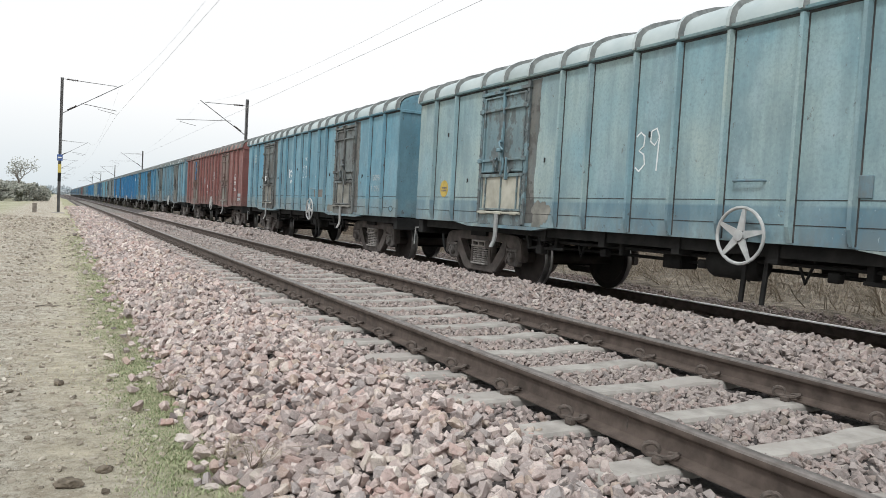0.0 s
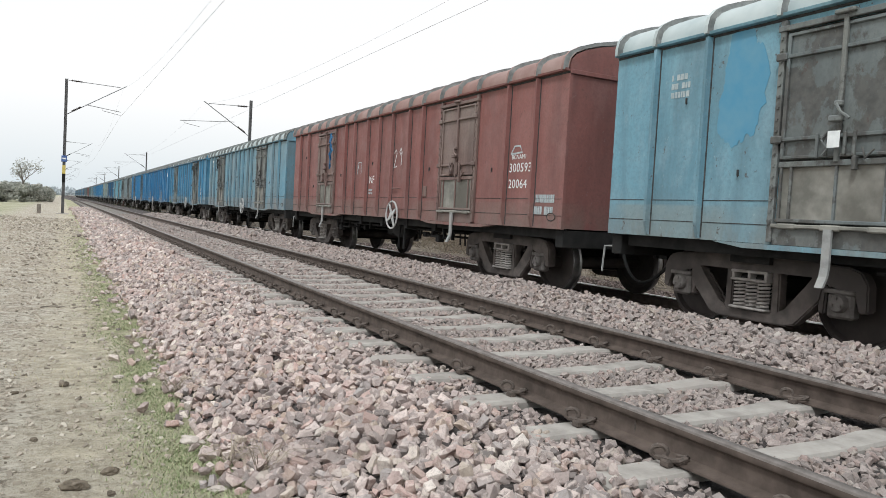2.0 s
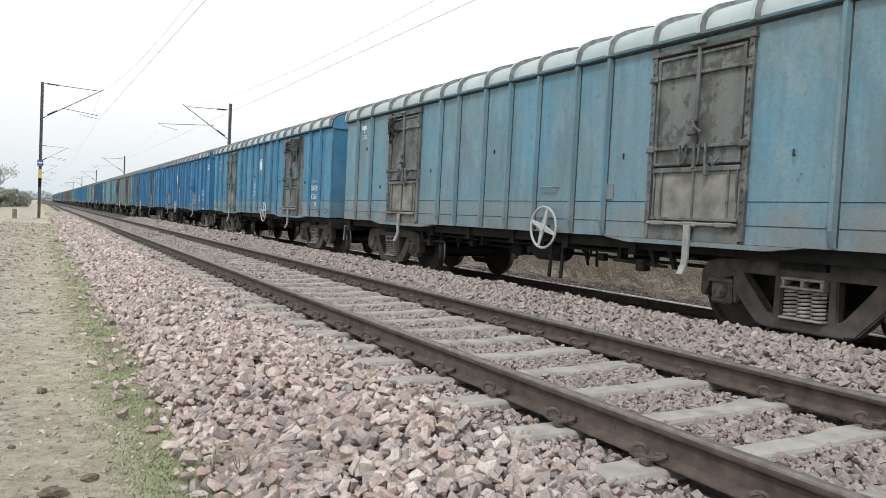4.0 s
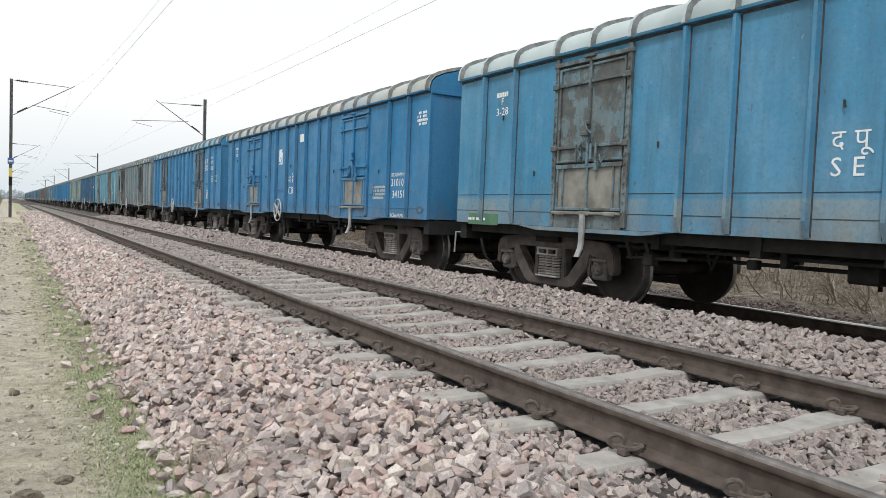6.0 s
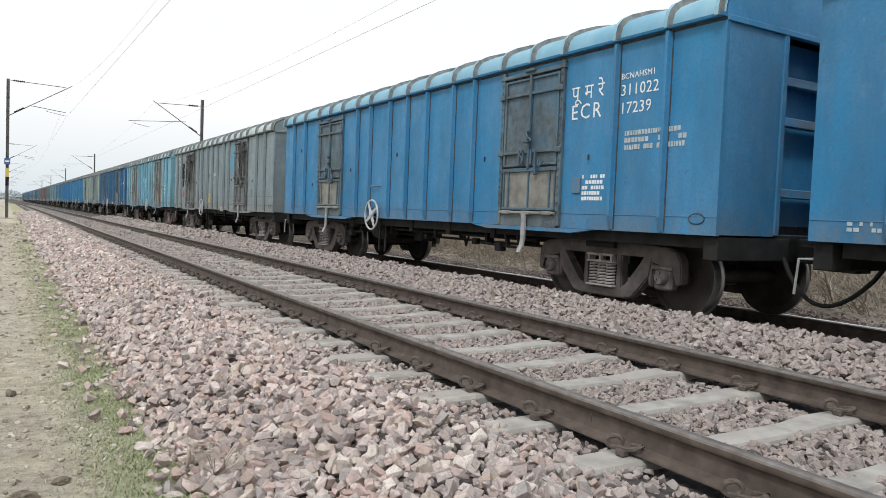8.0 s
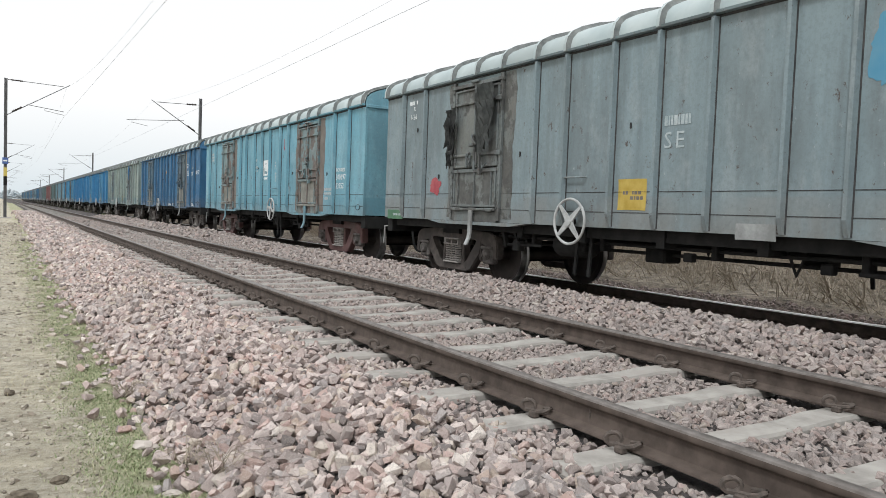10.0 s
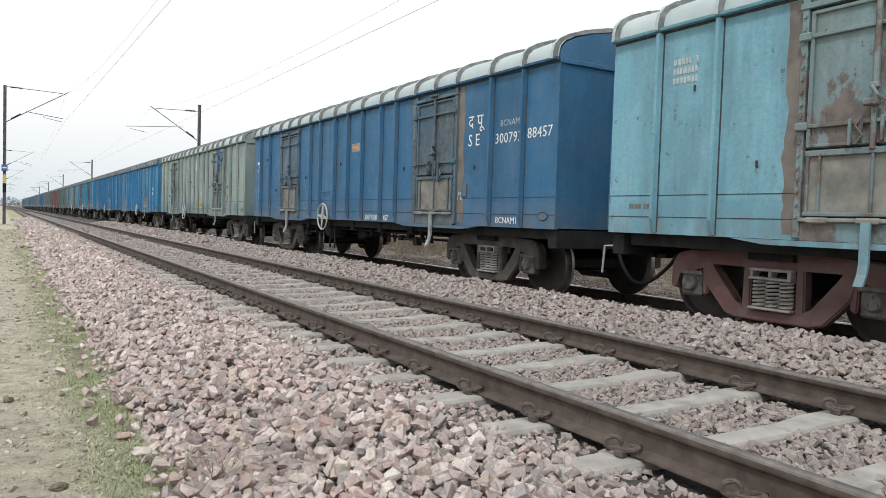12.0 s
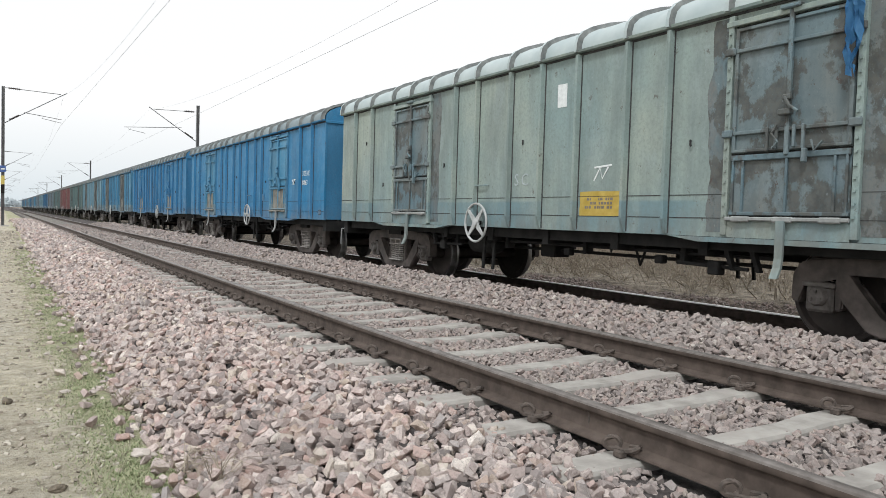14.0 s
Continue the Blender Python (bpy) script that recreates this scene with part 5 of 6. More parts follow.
def stone_shapes(count):
    rnd = random.Random(11)
    shapes = []
    for _ in range(count):
        bm = bmesh.new()
        # a skewed block with some corners knocked off
        turn = Euler((rnd.uniform(-0.5, 0.5), rnd.uniform(-0.5, 0.5), 0)).to_matrix()
        for corner in [(i, j, k) for i in (-1, 1) for j in (-1, 1) for k in (-1, 1)]:
            c = Vector((corner[0] * 0.44 * rnd.uniform(0.55, 1.2), corner[1] * 0.30 * rnd.uniform(0.5, 1.2), corner[2] * 0.22 * rnd.uniform(0.5, 1.2)))
            if rnd.random() < 0.3:
                for axis in range(3):
                    d = c.copy()
                    d[axis] *= rnd.uniform(0.15, 0.7)
                    bm.verts.new(turn @ d)
            else:
                bm.verts.new(turn @ c)
        r = bmesh.ops.convex_hull(bm, input=bm.verts)
        bmesh.ops.delete(bm, geom=[g for g in r["geom_interior"] if isinstance(g, bmesh.types.BMVert)], context="VERTS")
        bmesh.ops.recalc_face_normals(bm, faces=bm.faces)
        bm.verts.index_update()
        shapes.append((np.array([v.co[:] for v in bm.verts]), np.array([[v.index for v in f.verts] for f in bm.faces])))
        bm.free()
    return shapes


SHAPES = stone_shapes(40)
SLEEPER_STEP, SLEEPER_AT = 0.65, 0.0


def on_sleeper(x, y):
    """True where a sleeper's top must stay bare."""
    d = (y - SLEEPER_AT + SLEEPER_STEP / 2) % SLEEPER_STEP - SLEEPER_STEP / 2
    return abs(d) < (0.088 if -0.1 < x < 1.85 else 0.085) and -0.42 < x < 2.15


def stones(name, label, regions, seed):
    """Joined loose stones over rectangles (x0, x1, y0, y1, per square metre, size)."""
    rng = np.random.default_rng(seed)
    V, F, base = [], [], 0
    for x0, x1, y0, y1, dens, size in regions:
        n = int((x1 - x0) * (y1 - y0) * dens)
        for x, y in zip(rng.uniform(x0, x1, n), rng.uniform(y0, y1, n)):
            small = -0.40 < x < 2.15
            if small and (on_sleeper(x, y) and rng.random() < (0.97 if x > -0.12 else 0.66)):
                continue
            if abs(x) < 0.1 or abs(x - 1.743) < 0.1:
                continue
            toe = -1.69 + 0.09 * wobble(0.0, y, 0.5, 2) + 0.06 * wobble(0.0, y, 1.7, 6)
            if x < toe and rng.random() > math.exp((x - toe) * 12):
                continue
            if -1.75 < x < -0.95 and 0.95 < y < 1.75 and rng.random() < 0.5:
                continue
            s = size * rng.uniform(0.6, 1.4) * (0.75 if -0.55 < x < -0.1 else 1.0) * (0.85 if small else 1.0)
            v, f = SHAPES[rng.integers(len(SHAPES))]
            q = Euler(rng.uniform(-1.0, 1.0, 2).tolist() + [rng.uniform(0, 6.283)]).to_matrix()
            z = max(bed_height(x, y), ground_height(x, y)) + s * (rng.uniform(-0.3, 0.62) if not small else rng.uniform(-0.2, 0.45))
            V.append((v * s) @ np.array(q).T + (x, y, z))
            F.append(f + base)
            base += len(v)
    V, F = np.concatenate(V), np.concatenate(F)
    me = bpy.data.meshes.new(name)
    me.vertices.add(len(V))
    me.vertices.foreach_set("co", V.ravel())
    me.loops.add(F.size)
    me.loops.foreach_set("vertex_index", F.ravel().astype(np.int32))
    me.polygons.add(len(F))
    me.polygons.foreach_set("loop_start", np.arange(0, F.size, 3, dtype=np.int32))
    me.polygons.foreach_set("use_smooth", [False] * len(F))
    me.update()
    me.validate()
    me.materials.append(STONE)
    ob = new(name, me)
    ob.parent = bed
    return tagged(ob, label, kind="stuff")


stones("loose_ballast", "joined pinkish-grey broken stones", (
    (-2.15, -0.08, -1.5, 6.0, 700, 0.074), (-2.15, -0.08, 6.0, 13.0, 520, 0.080), (-2.15, -0.08, 13.0, 28.0, 330, 0.105), (-2.15, -0.08, 28.0, 70.0, 120, 0.15),
    (0.08, 1.66, -3.0, 9.0, 900, 0.060), (0.08, 1.66, 9.0, 24.0, 340, 0.09), (0.08, 1.66, 24.0, 50.0, 100, 0.13),
    (1.83, 4.05, -2.0, 9.0, 820, 0.066), (1.83, 4.05, 9.0, 20.0, 600, 0.076), (1.83, 4.05, 20.0, 50.0, 170, 0.125),
    (-2.15, -0.08, -7.0, -1.5, 260, 0.10), (0.08, 1.66, -7.0, -3.0, 260, 0.09), (1.83, 4.05, -7.0, -2.0, 240, 0.10),
    (4.35, 5.95, -1.0, 22.0, 60, 0.08), (6.15, 8.4, 0.0, 24.0, 330, 0.06)), 5)


def rail_mesh(length, y0, top):
    """A flat-bottomed rail: head, web, foot; z = 0 is the running surface."""
    half = [(0.0, 0.0), (0.022, -0.001), (0.031, -0.006), (0.0345, -0.016), (0.0345, -0.038), (0.030, -0.046), (0.0095, -0.056), (0.0085, -0.075), (0.0085, -0.115),
            (0.012, -0.137), (0.03, -0.145), (0.073, -0.156), (0.075, -0.160), (0.075, -0.168)]
    out = half[1:] + [(-x, z) for x, z in half[:0:-1]]
    bm = bmesh.new()
    cuts = [y0 + length * (k / 30) ** 2.2 for k in range(31)]
    rows = [[bm.verts.new((x, y, z)) for x, z in out] for y in cuts]
    n = len(out)
    for a, b in zip(rows, rows[1:]):
        for i in range(n):
            f = bm.faces.new((a[i], a[(i + 1) % n], b[(i + 1) % n], b[i]))
            lo = min(a[i].co.z, a[(i + 1) % n].co.z)
            f.material_index = 1 if lo > -0.017 else 0
    bm.faces.new(rows[0])
    bm.faces.new(rows[-1][::-1])
    return mesh_of("rail", bm, RAIL_SIDE, top, smooth=True)


def sleeper_mesh():
    """A prestressed concrete sleeper: wide and high at the rail seats, waisted in the middle."""
    bm = bmesh.new()
    st = ((-1.375, 0.118, 0.085, -0.195), (-1.33, 0.125, 0.092, -0.175), (-0.55, 0.125, 0.088, -0.168), (-0.30, 0.112, 0.078, -0.185), (0.30, 0.112, 0.078, -0.185),
          (0.55, 0.125, 0.088, -0.168), (1.33, 0.125, 0.092, -0.175), (1.375, 0.118, 0.085, -0.195))
    rows = []
    for x, wb, wt, zt in st:
        rows.append([bm.verts.new((x, y, z)) for y, z in ((-wb, -0.38), (-wt - 0.012, zt - 0.018), (-wt, zt), (wt, zt), (wt + 0.012, zt - 0.018), (wb, -0.38))])
    for a, b in zip(rows, rows[1:]):
        for i in range(6):
            bm.faces.new((a[i], a[(i + 1) % 6], b[(i + 1) % 6], b[i]))
    bm.faces.new(rows[0])
    bm.faces.new(rows[-1][::-1])
    return mesh_of("sleeper", bm, CONCRETE)


def clip_mesh():
    """A sprung elastic rail clip: one bent round bar, with its cast shoulder."""
    bm = bmesh.new()
    pts = [(-0.06 + 0.029 * math.cos(a), 0.045 - 0.02 * math.cos(a) + 0.006 * i / 9, 0.036 + 0.029 * math.sin(a)) for i, a in enumerate(np.linspace(-1.2, 4.2, 10))]
    pts += [(-0.055, 0.02, 0.012), (-0.045, -0.02, 0.012), (-0.035, -0.055, 0.022), (-0.012, -0.07, 0.034), (0.012, -0.055, 0.03), (0.02, -0.02, 0.02), (0.02, 0.01, 0.016)]
    tube(bm, pts, 0.0125, 6)
    box(bm, -0.08, -0.035, -0.026, 0.026, -0.02, 0.014, 0.006)
    return mesh_of("rail_clip", bm, CLIP, smooth=True)


SLEEPER, RCLIP = sleeper_mesh(), clip_mesh()


def track(name, label, x, z, top, near_end, clips):
    t = new(name)
    tagged(t, label, "railway track", kind="structure")
    t.matrix_basis = pose(x, 0, z)
    rail = rail_mesh(1500, -12, top)
    for rx in (-0.8715, 0.8715):
        put("rail", rail, t, pose(rx, 0, 0, 0, 2.6 if rx < 0 else -2.6, 0), label="long brown steel rail")
    rnd = random.Random(5)
    for k in range(-12, near_end):
        y = SLEEPER_AT + k * SLEEPER_STEP
        put("sleeper", SLEEPER, t, pose(rnd.uniform(-0.012, 0.012), y + rnd.uniform(-0.006, 0.006), rnd.uniform(-0.006, 0.002), 0, 0, rnd.uniform(-0.35, 0.35)))
        if k < clips:
            for rx in (-0.8715, 0.8715):
                for s in (-1, 1):
                    put("rail_clip", RCLIP, t, pose(rx + s * 0.062, y, -0.154, 0, 0, 0 if s < 0 else 180))
    bm = bmesh.new()
    for k in range(near_end, 230):
        y = SLEEPER_AT + k * SLEEPER_STEP
        box(bm, -1.37, 1.37, y - 0.09, y + 0.09, -0.3, -0.176)
    far = part("far_sleepers", bm, CONCRETE, t, "joined row of concrete sleepers")
    tagged(far, kind="stuff")
    return t


near_track = track("track_near", "empty railway track with brown rails on concrete sleepers", 0.8715, 0.0, RAIL_DULL, 62, 44)
train_track = track("track_train", "second railway track with polished rails under the train", TRAIN_X, RAIL_Z, RAIL_BRIGHT, 40, 0)

bm = bmesh.new()
box(bm, -0.016, -0.009, -0.006, 0.006, -0.14, -0.052, 0.002)
put("rail_weld", mesh_of("rail_weld", bm, CLIP), near_track, pose(-0.8715, 0.33, 0), label="weld mark on the web")


# ---- overhead line ----
def overhead_mast(x, y, sign, label, plates=False):
    """sign: +1 where the arm reaches towards +x."""
    mast = new("overhead_mast")
    tagged(mast, label, "mast", "masts of the overhead line")
    mast.matrix_basis = pose(x, y, -0.55 if x > 0 else -0.5)
    H = 8.25
    bm = bmesh.new()
    for xx in (-0.075, 0.075):
        box(bm, xx - 0.008, xx + 0.008, -0.1, 0.1, 0, H)
    box(bm, -0.067, 0.067, -0.006, 0.006, 0, H)
    part("pole", bm, MAST, mast)
    bm = bmesh.new()
    box(bm, -0.35, 0.35, -0.35, 0.35, -0.3, 0.3 if x < 0 else 0.2, 0.03)
    part("footing", bm, CONCRETE, mast, "concrete footing")
    s = sign
    reach = 3.25 if s > 0 else 2.95
    zc = 8.15 if s > 0 else 7.8
    low = 6.18 if s > 0 else 5.95
    arm = (1.05, 2.97, 6.85, 6.62) if s > 0 else (1.0, 4.35, 6.75, 6.5)
    hold = (1.95, 6.7, 2.97, 6.42) if s > 0 else (4.1, 6.48, 3.15, 6.22)
    bm = bmesh.new()
    tube(bm, [(s * 0.1, 0, zc + 0.03), (s * reach * 0.9, 0, zc - 0.05)], 0.018)
    part("stay_tube", bm, MAST, mast)
    bm = bmesh.new()
    tube(bm, [(s * 0.08, 0, low), (s * reach, 0, zc + 0.06)], 0.026)
    part("bracket_tube", bm, MAST, mast)
    bm = bmesh.new()
    tube(bm, [(s * arm[0], 0, arm[2]), (s * arm[1], 0, arm[3])], 0.018)
    part("register_arm", bm, MAST, mast)
    bm = bmesh.new()
    tube(bm, [(s * hold[0], 0, hold[1] - 0.02), (s * hold[0], 0, hold[1] - 0.1), (s * hold[2], 0, hold[3])], 0.013)
    part("steady_arm", bm, MAST, mast)
    slope = (zc + 0.06 - low) / reach
    for a, b in (((s * 0.25, 0, zc + 0.025), (s * 0.85, 0, zc + 0.008)), ((s * 0.3, 0, low + 0.3 * slope), (s * 0.8, 0, low + 0.8 * slope))):
        a, b = Vector(a), Vector(b)
        bm = bmesh.new()
        pts = [a.lerp(b, i / 12) for i in range(13)]
        tube(bm, pts, 0.035, 7)
        for i in range(1, 12, 2):
            tube(bm, [a.lerp(b, i / 12 - 0.012), a.lerp(b, i / 12 + 0.012)], 0.075, 8)
        part("insulator", bm, PORCELAIN, mast, "brown ribbed insulator")
    if plates:
        bm = bmesh.new()
        box(bm, -0.15, 0.15, -0.125, -0.105, 3.35, 3.72, 0.01)
        part("number_plate", bm, SIGNBLUE, mast, "blue enamel plate with white bar")
        bm = bmesh.new()
        box(bm, -0.1, 0.1, -0.133, -0.126, 3.5, 3.58)
        part("plate_bar", bm, WHITE, mast)
        for z0, mat in ((2.65, SIGNYELLOW), (2.15, BLACK)):
            bm = bmesh.new()
            box(bm, -0.09, 0.09, -0.112, 0.112, z0, z0 + 0.5)
            part("painted_band", bm, mat, mast)
    return mast


L_MASTS = [-11.0, 46.6, 103.0, 160.0, 217.0, 274.0, 331.0]
R_MASTS = [-11.0, 46.0, 112.0, 170.0, 228.0, 286.0]
for i, y in enumerate(L_MASTS):
    if y > 0:
        overhead_mast(-2.53, y, 1, "grey steel overhead-line mast beside the dirt path", i == 1)
for y in R_MASTS:
    if y > 0:
        overhead_mast(8.15, y, -1, "grey steel overhead-line mast with bracket arm behind the train")


def overhead_wire(x, swing, stations, z_contact, z_top, sag, label):
    """Contact wire, staggered from mast to mast, with its catenary and droppers."""
    wire = new("overhead_wire")
    tagged(wire, label, "wire")

    def side(i):
        return x + (swing if i % 2 else -swing)

    bm = bmesh.new()
    tube(bm, [(side(i), y, z_contact) for i, y in enumerate(stations)], 0.0048, 5)
    part("contact_wire", bm, WIRE, wire)
    bm = bmesh.new()
    pts = []
    for i, (a, b) in enumerate(zip(stations, stations[1:])):
        pts += [(x + (side(i) + (side(i + 1) - side(i)) * k / 14 - x) * 0.5, a + (b - a) * k / 14, z_top - sag * 4 * (k / 14) * (1 - k / 14)) for k in range(14)]
    tube(bm, pts, 0.003, 5)
    part("catenary_wire", bm, WIRE, wire)
    return wire


overhead_wire(0.72, -0.31, L_MASTS, 5.8, 7.6, 1.4, "thin overhead line wires above the empty track")
overhead_wire(5.12, 0.06, R_MASTS, 5.42, 7.1, 1.3, "thin overhead line wires above the train")


# ---- plants, clods and far trees ----
def pebbles():
    """Small loose stones trodden into the path."""
    rng = np.random.default_rng(8)
    V, F, base = [], [], 0
    for _ in range(26000):
        y = -0.5 + 40 * rng.random() ** 2.1
        x = rng.uniform(-6.0, -2.0)
        s = (0.008 + 0.034 * rng.random() ** 5) * (1 + y / 14)
        v, f = SHAPES[rng.integers(len(SHAPES))]
        q = np.array(Euler(rng.uniform(-0.4, 0.4, 2).tolist() + [rng.uniform(0, 6.283)]).to_matrix())
        V.append((v * s) @ q.T + (x, y, ground_height(x, y) + s * 0.1))
        F.append(f + base)
        base += len(v)
    ob = joined("path_gravel", np.concatenate(V), [tuple(int(i) for i in t) for t in np.concatenate(F)], GREYSTONE, "small loose gravel trodden into the path", "gravel")



def joined(name, V, F, mat, label, category, kind="stuff"):
    me = bpy.data.meshes.new(name)
    me.from_pydata([tuple(v) for v in V], [], F)
    me.materials.append(mat)
    return tagged(new(name, me), label, category, kind=kind)


def blades(name, spots, mat, label, height, width, lean):
    rng = random.Random(9)
    V, F = [], []
    for x, y, z in spots:
        a = rng.uniform(0, math.tau)
        h = height * rng.uniform(0.5, 1.4)
        w = width * rng.uniform(0.6, 1.3)
        dx, dy = math.cos(a), math.sin(a)
        l = lean * h * rng.uniform(0.3, 1.3)
        b = len(V)
        V += [(x - dy * w, y + dx * w, z), (x + dy * w, y - dx * w, z), (x + dx * l * 0.4 + dy * w * 0.8, y + dy * l * 0.4 - dx * w * 0.8, z + h * 0.6),
              (x + dx * l * 0.4 - dy * w * 0.8, y + dy * l * 0.4 + dx * w * 0.8, z + h * 0.6), (x + dx * l, y + dy * l, z + h)]
        F += [(b, b + 1, b + 2, b + 3), (b + 3, b + 2, b + 4)]
    return joined(name, V, F, mat, label, "grass")


pebbles()
rng = random.Random(21)
spots = []
while len(spots) < 60000:
    y = -0.5 + 24 * rng.random() ** 2.0
    c = -1.90 + 0.10 * wobble(0.0, y, 0.5, 2) - 0.004 * y
    x = rng.gauss(c - 0.02, 0.15 + 0.004 * y)
    if x < -1.58 and wobble(x, y, 1.8, 14) + 0.5 * wobble(x, y, 6.0, 15) > (-0.12 if y > 2.2 else -0.4) - 0.25 * rng.random():
        spots.append((x, y, max(ground_height(x, y), bed_height(x, y) if x > -2.04 else -9.0) - 0.004))
blades("grass_strip", spots, GRASS, "strip of short green grass at the foot of the ballast", 0.019, 0.0028, 1.5)
spots = []
while len(spots) < 9000:
    y = -0.5 + 40 * rng.random() ** 1.6
    x = rng.uniform(-6.5, -2.1)
    if wobble(x, y, 0.9, 33) > 0.12 or (x < -4.6 and rng.random() < 0.6):
        spots.append((x, y, ground_height(x, y) - 0.003))
blades("dry_grass", spots, STRAW, "sparse dry grass stubble on the dirt path", 0.028, 0.003, 1.5)


def dry_scrub():
    """Tangle of bare arching twigs on the bank behind the train."""
    rng = random.Random(31)
    bm_v, bm_f = [], []
    for _ in range(20000):
        y = rng.uniform(1.0, 40.0)
        x = 8.9 + 7.0 * rng.random() ** 0.8
        if wobble(x, y, 0.55, 41) < -0.22:
            continue
        z = ground_height(x, y)
        a = rng.uniform(0, math.tau)
        reach, h = rng.uniform(0.2, 1.1), rng.uniform(0.15, 1.0) * (0.45 + 0.2 * (x - 8.4))
        w = rng.uniform(0.004, 0.008) if rng.random() < 0.75 else rng.uniform(0.009, 0.016)
        prev = None
        for i in range(6):
            f = i / 5
            p = Vector((x + math.cos(a) * reach * f + rng.uniform(-0.05, 0.05), y + math.sin(a) * reach * f + rng.uniform(-0.05, 0.05),
                        z + h * math.sin(f * rng.uniform(1.7, 3.0))))
            b = len(bm_v)
            r = w * (1 - 0.7 * f)
            bm_v += [p + Vector((r, 0, 0)), p + Vector((-r * 0.5, r * 0.87, 0)), p + Vector((-r * 0.5, -r * 0.87, r))]
            if prev is not None:
                for k in range(3):
                    bm_f.append((prev + k, prev + (k + 1) % 3, b + (k + 1) % 3, b + k))
            prev = b
    for _ in range(2600):   # thin upright stems and seedlings on the bank
        y, x = rng.uniform(1.0, 40.0), rng.uniform(7.8, 12.0)
        if wobble(x, y, 0.8, 61) < 0.0:
            continue
        z, h, b = ground_height(x, y), rng.uniform(0.05, 0.22), len(bm_v)
        lx, ly = rng.uniform(-0.1, 0.1), rng.uniform(-0.1, 0.1)
        bm_v += [Vector((x - 0.006, y, z)), Vector((x + 0.006, y, z)), Vector((x, y + 0.006, z)), Vector((x + lx, y + ly, z + h))]
        bm_f += [(b, b + 1, b + 3), (b + 1, b + 2, b + 3), (b + 2, b, b + 3)]
    joined("dry_scrub", bm_v, bm_f, TWIG, "tangled dry bare scrub on the bank behind the train", "scrub")


dry_scrub()


def leaf_cloud(V, F, centre, radius, count, size, rng):
    for _ in range(count):
        d = Vector((rng.gauss(0, 1), rng.gauss(0, 1), rng.gauss(0, 1))).normalized() * rng.random() ** 0.45
        p = Vector(centre) + Vector((d.x * radius[0], d.y * radius[1], d.z * radius[2]))
        u = Vector((rng.gauss(0, 1), rng.gauss(0, 1), rng.gauss(0, 1))).normalized()
        v = u.orthogonal().normalized()
        s = size * rng.uniform(0.5, 1.4)
        b = len(V)
        V += [p - u * s, p + v * s * 0.5, p + u * s, p - v * s * 0.5]
        F.append((b, b + 1, b + 2, b + 3))


def tree(name, x, y, height, spread, leaves, seed, label, bare=0.3, size=0.12):
    rng = random.Random(seed)
    root = new(name)
    tagged(root, label, "tree" if name == "tree" else "bush", "trees beside the path")
    z0 = ground_height(x, y)
    root.matrix_basis = pose(x, y, z0 - 0.03)
    bm = bmesh.new()
    tips = []

    def grow(p, d, length, r, depth):
        pts = [p]
        for i in range(4):
            d = (d + Vector((rng.gauss(0, 0.16), rng.gauss(0, 0.16), rng.gauss(0.03, 0.1)))).normalized()
            pts.append(pts[-1] + d * length / 4)
        tube(bm, pts, r, 5, r * 0.5)
        tips.append(pts[-1])
        if depth:
            for _ in range(3 if depth > 1 else 4):
                q = pts[rng.randint(2, 4)]
                side = Vector((rng.gauss(0, 1) * spread, rng.gauss(0, 1) * spread, rng.uniform(0.15, 0.9)))
                grow(q, (d * 0.5 + side.normalized()).normalized(), length * rng.uniform(0.5, 0.75), r * 0.5, depth - 1)

    if name == "tree":
        grow(Vector((0, 0, 0)), Vector((0, 0, 1)), height * 0.45, height * 0.028, 3)
    else:
        for _ in range(4):
            grow(Vector((rng.uniform(-0.4, 0.4), rng.uniform(-0.4, 0.4), 0)), Vector((rng.gauss(0, 0.6), rng.gauss(0, 0.6), 1)).normalized(), height * 0.45, height * 0.018, 2)
    part("trunk", bm, BARK, root)
    V, F = [], []
    for t in tips:
        if rng.random() > bare:
            leaf_cloud(V, F, t, (height * 0.13, height * 0.13, height * 0.10), leaves, size, rng)
    if name == "bush":
        for _ in range(14):
            a, q = rng.uniform(0, math.tau), rng.uniform(0.1, 0.55) * height
            leaf_cloud(V, F, (q * math.cos(a), q * math.sin(a), height * rng.uniform(0.1, 0.6)), (height * 0.22, height * 0.22, height * 0.16), leaves * 3, size, rng)
    me = bpy.data.meshes.new("crown")
    me.from_pydata([tuple(v) for v in V], [], F)
    me.materials.append(LEAF)
    put("crown", me, root)
    return root


tree("tree", -6.9, 100, 6.0, 1.0, 24, 1, "half-bare dusty roadside tree with thin haze-paled crown", 0.3, 0.10)
for i, (x, y, h) in enumerate(((-8.5, 92, 3.0), (-10.5, 90, 3.2), (-6.2, 98, 2.9), (-5.0, 112, 2.7), (-5.6, 104, 2.6), (-13.0, 92, 3.4), (-7.4, 108, 3.3), (-4.9, 126, 2.6),
                               (-9.4, 100, 3.4), (-16, 96, 3.6), (-12, 104, 3.6), (-5.2, 145, 3.0))):
    tree("bush", x, y, h, 1.2, 60, 50 + i, "dusty grey-green roadside thorn bush, paled with painted haze", 0.0, 0.12)


